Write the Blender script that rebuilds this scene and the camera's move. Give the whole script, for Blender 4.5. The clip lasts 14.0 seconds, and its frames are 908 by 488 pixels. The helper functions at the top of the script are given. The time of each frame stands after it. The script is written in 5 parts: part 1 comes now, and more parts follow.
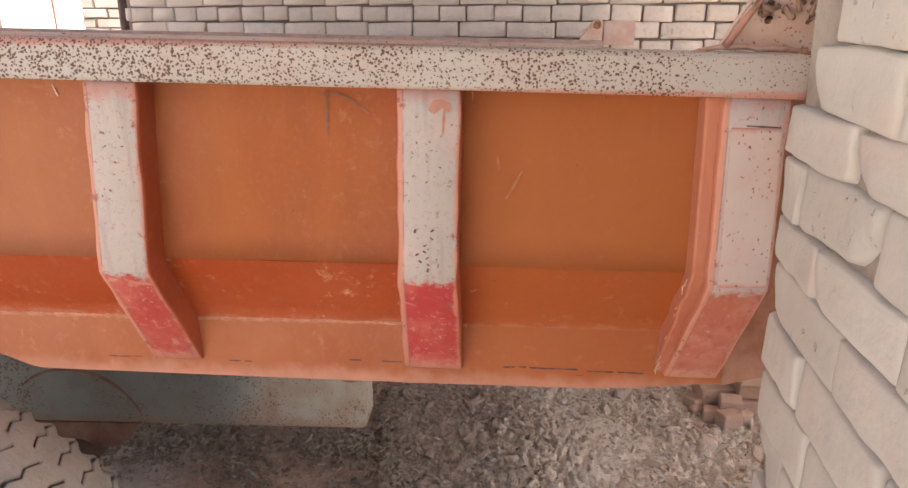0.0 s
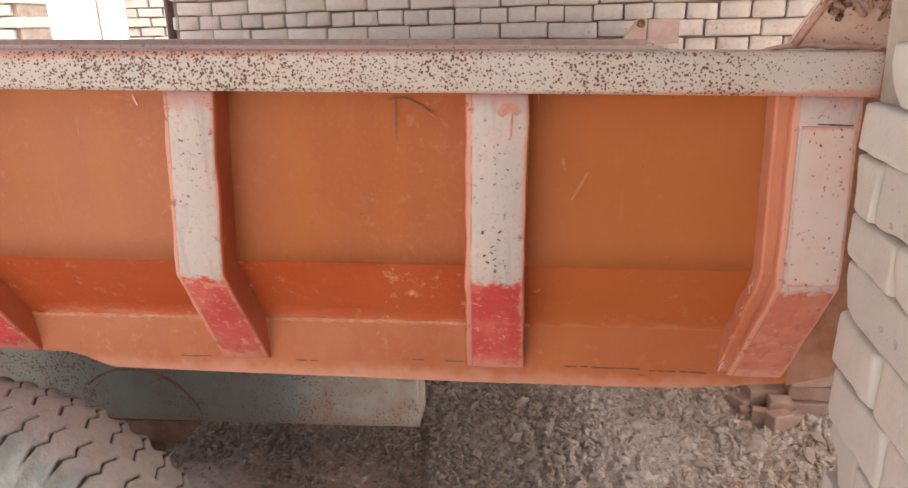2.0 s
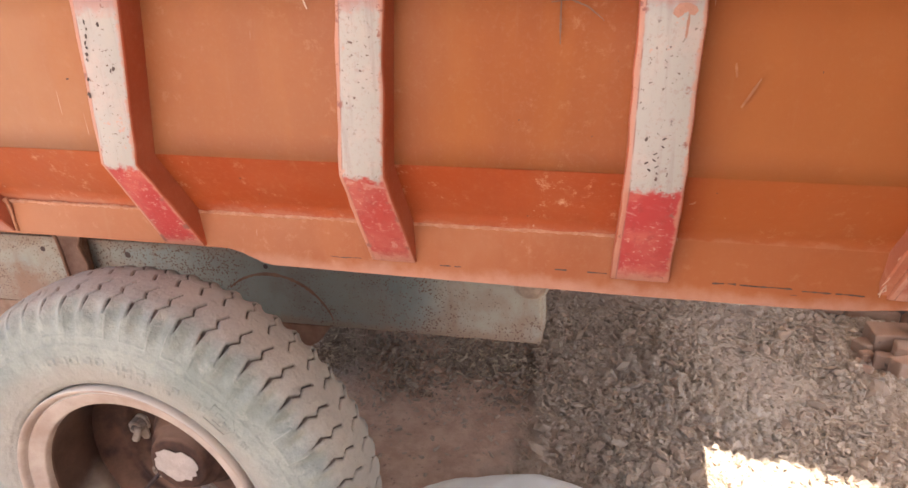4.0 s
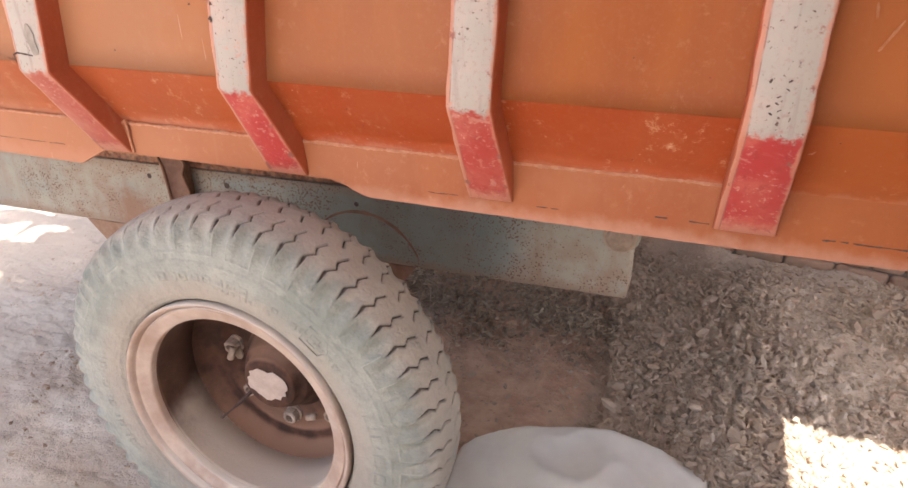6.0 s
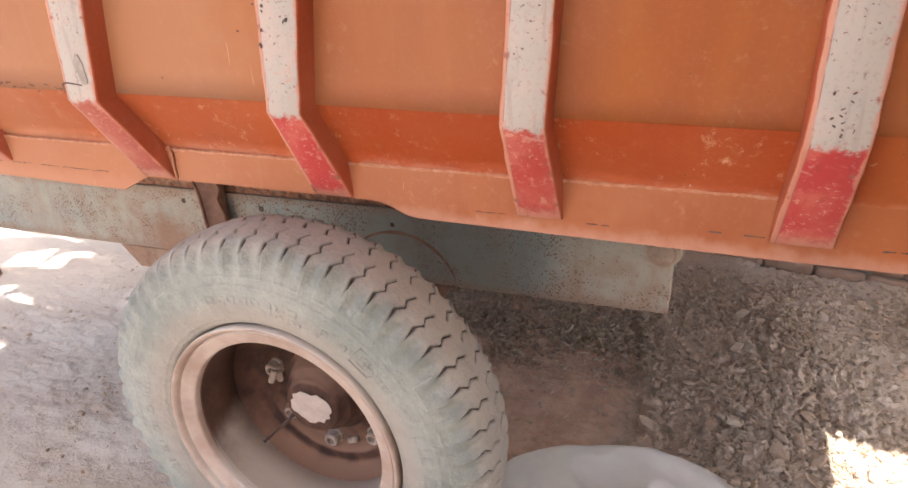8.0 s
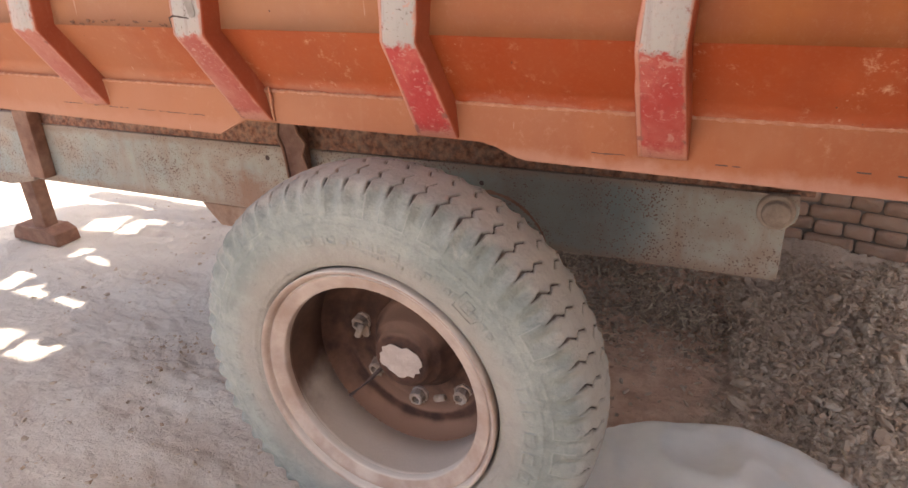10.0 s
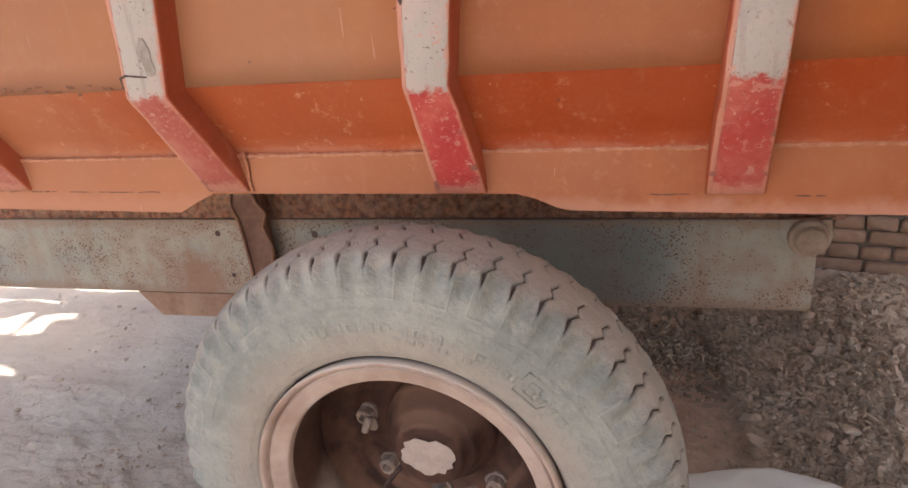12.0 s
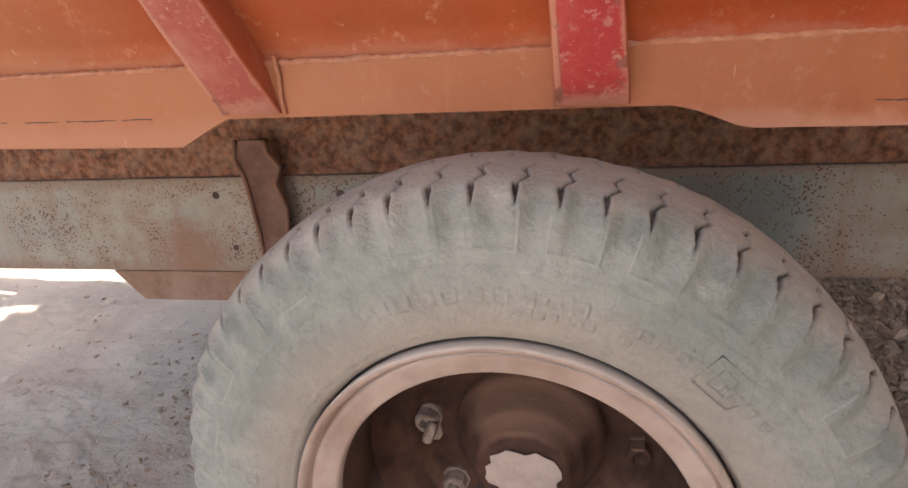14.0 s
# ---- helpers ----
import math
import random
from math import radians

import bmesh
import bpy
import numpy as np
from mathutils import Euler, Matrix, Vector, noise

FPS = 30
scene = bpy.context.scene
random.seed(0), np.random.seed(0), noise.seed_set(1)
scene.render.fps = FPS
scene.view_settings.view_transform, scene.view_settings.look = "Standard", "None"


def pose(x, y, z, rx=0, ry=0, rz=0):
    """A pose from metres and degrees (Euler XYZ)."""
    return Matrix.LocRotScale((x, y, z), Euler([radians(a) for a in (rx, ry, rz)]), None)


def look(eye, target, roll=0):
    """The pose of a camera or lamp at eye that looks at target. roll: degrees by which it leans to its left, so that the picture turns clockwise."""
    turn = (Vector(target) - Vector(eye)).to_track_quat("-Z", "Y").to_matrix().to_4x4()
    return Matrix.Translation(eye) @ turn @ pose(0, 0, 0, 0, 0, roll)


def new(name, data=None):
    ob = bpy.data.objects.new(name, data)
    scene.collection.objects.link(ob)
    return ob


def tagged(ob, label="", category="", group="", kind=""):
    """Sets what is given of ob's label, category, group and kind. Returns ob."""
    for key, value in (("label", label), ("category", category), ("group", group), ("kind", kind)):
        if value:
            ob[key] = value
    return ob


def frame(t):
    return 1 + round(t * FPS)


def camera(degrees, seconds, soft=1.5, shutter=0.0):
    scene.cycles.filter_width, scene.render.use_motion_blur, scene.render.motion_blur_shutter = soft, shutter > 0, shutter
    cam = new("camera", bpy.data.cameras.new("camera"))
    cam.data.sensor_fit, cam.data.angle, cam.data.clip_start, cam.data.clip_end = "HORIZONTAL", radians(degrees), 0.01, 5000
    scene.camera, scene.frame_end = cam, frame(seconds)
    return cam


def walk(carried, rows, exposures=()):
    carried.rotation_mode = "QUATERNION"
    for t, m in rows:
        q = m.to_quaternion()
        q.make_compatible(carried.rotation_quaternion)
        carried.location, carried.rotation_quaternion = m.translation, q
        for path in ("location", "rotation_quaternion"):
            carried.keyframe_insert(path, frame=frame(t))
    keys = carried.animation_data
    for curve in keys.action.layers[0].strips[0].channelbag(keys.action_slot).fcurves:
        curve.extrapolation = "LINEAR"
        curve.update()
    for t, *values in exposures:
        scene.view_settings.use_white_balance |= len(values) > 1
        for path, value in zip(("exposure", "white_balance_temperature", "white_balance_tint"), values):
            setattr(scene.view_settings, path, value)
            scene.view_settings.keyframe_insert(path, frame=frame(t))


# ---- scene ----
cam = camera(67.1, 14.0)
PATH = [
    (0, (0.144, -0.877, 1.527), (0.002, 1.022, 0.917), 0.1),
    (0.5, (0.156, -0.886, 1.529), (-0.03, 1.004, 0.902), -0.6),
    (1, (0.153, -0.888, 1.529), (-0.06, 0.998, 0.898), -1.0),
    (1.5, (0.129, -0.892, 1.53), (-0.112, 0.993, 0.908), -0.9),
    (2, (0.097, -0.897, 1.533), (-0.137, 0.994, 0.926), -1.2),
    (2.5, (0.081, -0.904, 1.533), (-0.129, 0.987, 0.918), -0.5),
    (3, (0.054, -0.916, 1.531), (-0.19, 0.968, 0.906), -0.2),
    (3.5, (0.022, -0.931, 1.517), (-0.345, 0.894, 0.784), -0.7),
    (4, (0.004, -0.944, 1.496), (-0.472, 0.839, 0.725), -1.8),
    (4.2, (-0.002, -0.951, 1.491), (-0.489, 0.818, 0.696), -1.8),
    (6.3, (-0.04, -0.983, 1.462), (-0.717, 0.687, 0.594), -1.1),
    (6.5, (-0.044, -0.986, 1.464), (-0.728, 0.685, 0.603), -1.4),
    (7, (-0.052, -0.989, 1.466), (-0.726, 0.698, 0.631), -2.1),
    (7.5, (-0.068, -0.997, 1.474), (-0.753, 0.701, 0.671), -2.2),
    (8, (-0.102, -1.003, 1.466), (-0.795, 0.684, 0.645), -2.3),
    (8.2, (-0.12, -1.005, 1.464), (-0.808, 0.667, 0.609), -2.4),
    (10.3, (-0.254, -1.042, 1.338), (-1.092, 0.582, 0.525), -2.7),
    (10.5, (-0.286, -1.015, 1.33), (-1.124, 0.614, 0.529), -3.3),
    (11, (-0.37, -0.961, 1.312), (-1.107, 0.745, 0.572), -3.9),
    (11.5, (-0.419, -0.948, 1.32), (-1.126, 0.781, 0.605), -3.6),
    (12, (-0.51, -0.943, 1.326), (-1.073, 0.839, 0.612), -4.9),
    (12.5, (-0.6, -0.944, 1.316), (-1.069, 0.876, 0.631), -5.4),
    (13, (-0.662, -0.921, 1.262), (-1.081, 0.9, 0.547), -3.5),
    (13.5, (-0.73, -0.848, 1.215), (-1.256, 0.961, 0.543), -4.1),
    (14, (-0.788, -0.714, 1.149), (-1.265, 1.087, 0.42), -4.3),
]
EXPOSURES = [(0, 1.69), (2.5, 1.71), (3.5, 1.80), (4, 1.88), (6.5, 1.77), (8.2, 1.74), (10.4, 1.27), (11, 1.17), (11.5, 1.18), (12, 1.30), (12.5, 1.54), (13, 1.68), (13.5, 1.47), (14, 1.25)]
walk(cam, [(t, look(eye, target, roll)) for t, eye, target, roll in PATH], EXPOSURES)

# ---- light ----
SUN = Vector((-0.24, 0.20, -1.0)).normalized()          # the way the sunlight travels
world = bpy.data.worlds.new("sky")
scene.world = world
world.use_nodes = True
wn = world.node_tree
sky = wn.nodes.new("ShaderNodeTexSky")
sky.sky_type, sky.sun_disc = "NISHITA", False
sky.sun_elevation = math.asin(-SUN.z)
sky.sun_rotation = math.atan2(-SUN.x, -SUN.y)
sky.dust_density, sky.air_density, sky.ozone_density = 5.5, 1.0, 0.7
wn.links.new(sky.outputs[0], wn.nodes["Background"].inputs[0])
wn.nodes["Background"].inputs[1].default_value = 0.15
lamp = bpy.data.lights.new("sun", "SUN")
lamp.energy, lamp.angle, lamp.color = 4.5, radians(0.5), (1.0, 0.94, 0.86)
sun = new("sun", lamp)
sun.matrix_world = look((0, 0, 20), Vector((0, 0, 20)) + SUN)


# ---- materials ----
class Nodes:
    """A small wrapper to write node materials in a few lines."""

    def __init__(self, name):
        self.mat = bpy.data.materials.new(name)
        self.mat.use_nodes = True
        self.t = self.mat.node_tree
        self.b = self.t.nodes["Principled BSDF"]
        self.coord = self.t.nodes.new("ShaderNodeTexCoord")
        self.pos = self.coord.outputs["Object"]

    def put(self, socket, value):
        if hasattr(value, "is_output"):
            self.t.links.new(value, socket)
        elif isinstance(value, tuple):
            socket.default_value = (*value, 1.0) if len(value) == 3 and len(socket.default_value) == 4 else value
        else:
            socket.default_value = value

    def noise(self, scale, detail=4.0, rough=0.55, pos=None, stretch=None, warp=0.0):
        n = self.t.nodes.new("ShaderNodeTexNoise")
        self.put(n.inputs["Scale"], scale)
        self.put(n.inputs["Detail"], detail)
        self.put(n.inputs["Roughness"], rough)
        self.put(n.inputs["Distortion"], warp)
        p = self.pos if pos is None else pos
        if stretch:
            m = self.t.nodes.new("ShaderNodeVectorMath")
            m.operation = "MULTIPLY"
            self.put(m.inputs[0], p)
            m.inputs[1].default_value = stretch
            p = m.outputs[0]
        self.put(n.inputs["Vector"], p)
        return n.outputs["Fac"]

    def cells(self, scale, feature="F1", pos=None):
        n = self.t.nodes.new("ShaderNodeTexVoronoi")
        n.feature = feature
        self.put(n.inputs["Scale"], scale)
        self.put(n.inputs["Vector"], self.pos if pos is None else pos)
        return n.outputs["Distance"]

    def step(self, value, lo, hi, a=0.0, b=1.0):
        n = self.t.nodes.new("ShaderNodeMapRange")
        for i, v in enumerate((value, lo, hi, a, b)):
            self.put(n.inputs[i], v)
        n.interpolation_type = "SMOOTHSTEP"
        return n.outputs[0]

    def math(self, op, a, b=0.0):
        n = self.t.nodes.new("ShaderNodeMath")
        n.operation = op
        self.put(n.inputs[0], a)
        self.put(n.inputs[1], b)
        return n.outputs[0]

    def mix(self, fac, a, b):
        n = self.t.nodes.new("ShaderNodeMix")
        n.data_type = "RGBA"
        self.put(n.inputs[0], fac)
        self.put(n.inputs[6], a)
        self.put(n.inputs[7], b)
        return n.outputs[2]

    def axis(self, i, source=None):
        n = self.t.nodes.new("ShaderNodeSeparateXYZ")
        self.put(n.inputs[0], self.pos if source is None else source)
        return n.outputs[i]

    def shifted(self, joined=False):
        """Places that differ from piece to piece."""
        info = self.t.nodes.new("ShaderNodeNewGeometry" if joined else "ShaderNodeObjectInfo")
        pick = info.outputs["Random Per Island" if joined else "Random"]
        m = self.t.nodes.new("ShaderNodeVectorMath")
        m.operation = "MULTIPLY_ADD"
        self.put(m.inputs[0], pick)
        m.inputs[1].default_value = (37.0, 19.0, 53.0)
        self.put(m.inputs[2], self.pos)
        self.pos = m.outputs[0]
        return pick

    def done(self, colour, rough=0.8, metal=0.0, height=None, depth=0.002, strength=0.6):
        self.put(self.b.inputs["Base Color"], colour)
        self.put(self.b.inputs["Roughness"], rough)
        self.put(self.b.inputs["Metallic"], metal)
        if height is not None:
            bump = self.t.nodes.new("ShaderNodeBump")
            bump.inputs["Strength"].default_value = strength
            bump.inputs["Distance"].default_value = depth
            self.put(bump.inputs["Height"], height)
            self.t.links.new(bump.outputs[0], self.b.inputs["Normal"])
        return self.mat


def orange_paint(name, c1, c2, dust, dusty, scuffs=0.0, splash=None, faded=None, coat=None):
    """Faded enamel with vertical streaks, uneven spraying, dust, and pale scuffs."""
    n = Nodes(name)
    streak = n.noise(6, 5, 0.6, stretch=(1.0, 1.0, 0.25))
    col = n.mix(n.step(streak, 0.35, 0.68), c1, c2)
    deep = (c1[0] * 0.86, c1[1] * 0.68, c1[2] * 0.62)
    col = n.mix(n.math("MULTIPLY", n.step(n.noise(2.3, 4, 0.5), 0.48, 0.70), 0.75), col, deep)
    col = n.mix(n.math("MULTIPLY", n.step(n.noise(3.1, 6, 0.62), 0.35, 0.75), dusty), col, dust)
    fine = n.math("MULTIPLY", n.step(n.noise(120, 3, 0.7), 0.5, 0.72), 0.25 * dusty + 0.08)
    col = n.mix(fine, col, dust)
    run = n.step(n.noise(42, 4, 0.6, stretch=(1.0, 1.0, 0.06)), 0.60, 0.76)
    col = n.mix(n.math("MULTIPLY", run, 0.22), col, dust)
    if scuffs:
        patch = n.step(n.noise(5.0, 3, 0.6), 0.44, 0.60)
        blot = n.math("MULTIPLY", n.step(n.noise(38, 6, 0.74, warp=0.15), 0.54, 0.72), patch)
        col = n.mix(n.math("MULTIPLY", blot, scuffs), col, (0.60, 0.33, 0.21))
    ragged = n.math("MULTIPLY", n.math("SUBTRACT", n.noise(16, 6, 0.65), 0.5), 0.06)
    if coat:
        # one later coat of paint over everything rearward of this x
        at, much, later = coat
        x = n.math("ADD", n.axis(0), n.math("MULTIPLY", ragged, 0.6))
        col = n.mix(n.math("MULTIPLY", n.step(x, at - 0.02, at + 0.04), much), col, later)
    if splash:
        # dried mud and flaking along an edge at a height
        at, reach, mud, much = splash
        z = n.math("ABSOLUTE", n.math("SUBTRACT", n.axis(2), at))
        col = n.mix(n.math("MULTIPLY", n.step(n.math("ADD", z, ragged), reach, 0.0), much), col, mud)
    if faded:
        # paler in steps towards the front: faded paint, with veiling glare painted in
        x = n.math("ADD", n.axis(0), n.math("MULTIPLY", ragged, 4.0))
        for at, much in faded:
            col = n.mix(n.math("MULTIPLY", n.step(x, at + 0.12, at - 0.25), much), col, dust)
    scratch = n.step(n.noise(30, 2, 0.5, stretch=(3.0, 3.0, 0.25), warp=0.6), 0.745, 0.76)
    col = n.mix(n.math("MULTIPLY", scratch, 0.35), col, (0.62, 0.42, 0.32))
    chip = n.step(n.noise(85, 2), 0.77, 0.79)
    col = n.mix(chip, col, (0.10, 0.05, 0.04))
    h = n.math("ADD", n.noise(60, 3), n.math("MULTIPLY", n.noise(4, 3), 6.0))
    n.b.inputs["Specular IOR Level"].default_value = 0.28
    return n.done(col, n.step(streak, 0.3, 0.7, 0.5, 0.68), 0.0, h, 0.0012, 0.5)


def speckled(name, pale, tint, spot, density, size, tinted=0.5, greys=None, streaks=0.0, spread=0.60, edges=None, dark_stretch=None, slant=None, stain=None, fewer=None):
    """Pale paint flaked off in many small round rust pits."""
    n = Nodes(name)
    col = n.mix(n.math("MULTIPLY", n.step(n.noise(9, 6, 0.65), 0.38, 0.7), tinted), pale, tint)
    if greys:
        col = n.mix(n.step(n.noise(3.0, 4), 0.45, 0.65), col, greys)
    if streaks:
        run = n.step(n.noise(15, 5, 0.62, stretch=(1.0, 1.0, 0.22)), 0.50, 0.72)
        col = n.mix(n.math("MULTIPLY", run, streaks), col, tint)
    if dark_stretch:
        # a darker coat's stretch, with shade from wheel and body painted in
        a, b, coat = dark_stretch
        x = n.math("ADD", n.axis(0), n.math("MULTIPLY", n.math("SUBTRACT", n.noise(5, 6, 0.65), 0.5), 0.35))
        here = n.math("MULTIPLY", n.step(x, a - 0.15, a + 0.15), n.step(x, b + 0.08, b - 0.08))
        col = n.mix(n.math("MULTIPLY", here, 0.55), col, coat)
    if slant:
        # rust creeping in from both edges of a beam that rises along x
        mid, rise, half, rust = slant
        line = n.math("ADD", n.math("MULTIPLY", n.axis(0), rise), mid)
        z = n.math("ABSOLUTE", n.math("SUBTRACT", n.axis(2), line))
        z = n.math("ADD", z, n.math("MULTIPLY", n.math("SUBTRACT", n.noise(13, 6, 0.7), 0.5), 0.07))
        col = n.mix(n.math("MULTIPLY", n.step(z, half - 0.035, half - 0.008), 0.7), col, rust)
    if stain:
        sx, sz, reach, rust = stain
        dx, dz = n.math("SUBTRACT", n.axis(0), sx), n.math("SUBTRACT", n.axis(2), sz)
        d = n.math("SQRT", n.math("ADD", n.math("MULTIPLY", dx, dx), n.math("MULTIPLY", dz, dz)))
        d = n.math("ADD", d, n.math("MULTIPLY", n.math("SUBTRACT", n.noise(45, 6, 0.75), 0.5), 0.16))
        col = n.mix(n.math("MULTIPLY", n.step(d, reach, reach * 0.3), 0.8), col, rust)
    if edges:
        z = n.math("ABSOLUTE", n.math("SUBTRACT", n.axis(2), (edges[0] + edges[1]) / 2))
        z = n.math("ADD", z, n.math("MULTIPLY", n.math("SUBTRACT", n.noise(50, 5, 0.7), 0.5), 0.014))
        half = (edges[1] - edges[0]) / 2
        col = n.mix(n.math("MULTIPLY", n.step(z, half - 0.007, half - 0.001), 0.75), col, (0.44, 0.17, 0.12))
    warp = n.t.nodes.new("ShaderNodeVectorMath")
    warp.operation = "MULTIPLY_ADD"
    tex = n.t.nodes.new("ShaderNodeTexNoise")
    tex.inputs["Scale"].default_value = size * 1.3
    n.put(tex.inputs["Vector"], n.pos)
    n.put(warp.inputs[0], tex.outputs["Color"])
    k = 0.9 / size
    warp.inputs[1].default_value = (k, k, k)
    n.put(warp.inputs[2], n.pos)
    size_here = n.math("MULTIPLY", n.step(n.noise(4.5, 4, 0.6), 0.36, 0.62, spread, 1.0), density)
    size_here = n.math("MULTIPLY", size_here, n.step(n.noise(size * 0.45, 2), 0.30, 0.60, 0.5, 1.2))
    if fewer is not None:
        size_here = n.math("MULTIPLY", size_here, n.step(n.math("ADD", n.axis(0), n.math("MULTIPLY", n.noise(14, 3), 0.10)), fewer, fewer + 0.08, 1.0, 0.45))
    d = n.cells(size, pos=warp.outputs[0])
    gap = n.math("SUBTRACT", d, size_here)
    halo = n.step(gap, 0.16, 0.0)
    flake = n.step(gap, 0.04, -0.03)
    col = n.mix(n.math("MULTIPLY", halo, 0.45), col, tint)
    col = n.mix(flake, col, spot)
    h = n.math("SUBTRACT", n.math("MULTIPLY", n.noise(40, 3), 0.3), flake)
    return n.done(col, n.step(gap, 0.1, -0.05, 0.55, 0.85), 0.0, h, 0.0008, 0.6)


def rib_front(name, boundary, white_tint, low=(0.40, 0.035, 0.035), low2=(0.48, 0.10, 0.075), white=(0.385, 0.345, 0.312)):
    """The front of a stiffener: flaking white above, red below, reddish worn edges."""
    n = Nodes(name)
    attr = n.t.nodes.new("ShaderNodeAttribute")
    attr.attribute_name = "across"
    across = attr.outputs["Fac"]
    rag = n.noise(45, 5, 0.65)
    col = n.mix(n.math("MULTIPLY", n.step(n.noise(11, 6, 0.7), 0.42, 0.70), 0.55), white, white_tint)
    s = n.step(n.noise(60, 5, 0.6, stretch=(1.0, 1.0, 0.10)), 0.53, 0.70)
    col = n.mix(n.math("MULTIPLY", s, 0.6), col, (0.29, 0.23, 0.21))
    grime = n.math("MULTIPLY", n.step(n.noise(130, 4, 0.7), 0.52, 0.70), n.step(n.noise(7, 3), 0.40, 0.62))
    col = n.mix(n.math("MULTIPLY", grime, 0.6), col, (0.30, 0.19, 0.16))
    pit = n.math("MULTIPLY", n.step(n.noise(150, 3, 0.6), 0.645, 0.665), n.step(n.noise(9, 3), 0.38, 0.55))
    col = n.mix(pit, col, (0.13, 0.07, 0.055))
    red = n.mix(n.step(n.noise(14, 5, 0.6), 0.4, 0.7), low, low2)
    red = n.mix(n.math("MULTIPLY", n.step(n.noise(32, 6, 0.75, warp=0.6), 0.57, 0.70), 0.55), red, (0.56, 0.24, 0.19))
    rubs = n.step(n.noise(30, 6, 0.7, stretch=(0.9, 0.9, 1.5), warp=0.5), 0.58, 0.66)
    red = n.mix(n.math("MULTIPLY", rubs, 0.42), red, (0.55, 0.34, 0.28))
    speck = n.math("MULTIPLY", n.step(n.noise(120, 3, 0.65), 0.60, 0.66), n.step(n.noise(11, 3), 0.42, 0.58))
    red = n.mix(n.math("MULTIPLY", speck, 0.45), red, (0.62, 0.44, 0.37))
    brushed = n.step(n.noise(75, 4, 0.6, stretch=(1.0, 1.0, 0.12)), 0.54, 0.70)
    red = n.mix(n.math("MULTIPLY", brushed, 0.4), red, (0.27, 0.030, 0.028))
    foot = n.step(n.math("ADD", n.axis(2), n.math("MULTIPLY", n.math("SUBTRACT", rag, 0.5), 0.05)), 1.022, 0.998)
    red = n.mix(n.math("MULTIPLY", foot, 0.75), red, (0.56, 0.27, 0.20))
    red = n.mix(n.math("MULTIPLY", n.step(n.noise(90, 4, 0.7), 0.55, 0.7), 0.35), red, (0.30, 0.07, 0.055))
    z = n.math("ADD", n.axis(2), n.math("MULTIPLY", n.math("SUBTRACT", rag, 0.5), 0.06))
    col = n.mix(n.step(z, boundary - 0.004, boundary + 0.008), red, col)
    col = n.mix(n.math("MULTIPLY", n.step(z, 1.425, 1.45), 0.55), col, (0.47, 0.17, 0.12))
    edge = n.math("ABSOLUTE", n.math("SUBTRACT", across, 0.5))
    edge = n.math("ADD", edge, n.math("MULTIPLY", n.math("SUBTRACT", rag, 0.5), 0.30))
    col = n.mix(n.math("MULTIPLY", n.step(edge, 0.40, 0.47), 0.8), col, (0.50, 0.215, 0.15))
    strip = n.step(n.math("ADD", across, n.math("MULTIPLY", n.math("SUBTRACT", rag, 0.5), 0.08)), 0.115, 0.095)
    col = n.mix(n.math("MULTIPLY", strip, 0.85), col, (0.47, 0.205, 0.135))
    line = n.math("ABSOLUTE", n.math("SUBTRACT", across, 0.108))
    col = n.mix(n.math("MULTIPLY", n.step(line, 0.016, 0.006), n.step(n.noise(25, 3), 0.42, 0.55, 0.15, 0.7)), col, (0.25, 0.10, 0.075))
    gone = n.math("MULTIPLY", n.step(edge, 0.31, 0.40), n.step(n.noise(38, 5, 0.7), 0.57, 0.63))
    col = n.mix(gone, col, (0.27, 0.10, 0.075))
    worn = n.math("MULTIPLY", n.step(n.noise(55, 5, 0.7, warp=0.4), 0.60, 0.64), n.step(n.noise(6, 3), 0.50, 0.60))
    col = n.mix(n.math("MULTIPLY", worn, 0.8), col, (0.50, 0.26, 0.20))
    h = n.math("SUBTRACT", n.math("MULTIPLY", n.noise(70, 4), 0.5), pit)
    return n.done(col, 0.65, 0.0, h, 0.0010, 0.6)


def dusty(name, c1, c2, scale, rough=0.9, fine=140, depth=0.0015, dust=None, amount=0.5, metal=0.0):
    """A surface of two blotched colours under dust, with a grain."""
    n = Nodes(name)
    col = n.mix(n.step(n.noise(scale, 6, 0.62), 0.34, 0.68), c1, c2)
    col = n.mix(n.math("MULTIPLY", n.step(n.noise(fine * 0.5, 4, 0.7), 0.4, 0.75), 0.35), col, c1)
    if dust:
        col = n.mix(n.math("MULTIPLY", n.step(n.noise(scale * 0.6, 5, 0.65), 0.35, 0.7), amount), col, dust)
    h = n.math("ADD", n.noise(fine, 5, 0.65), n.math("MULTIPLY", n.noise(scale * 2.0, 4), 2.0))
    return n.done(col, rough, metal, h, depth, 0.7)


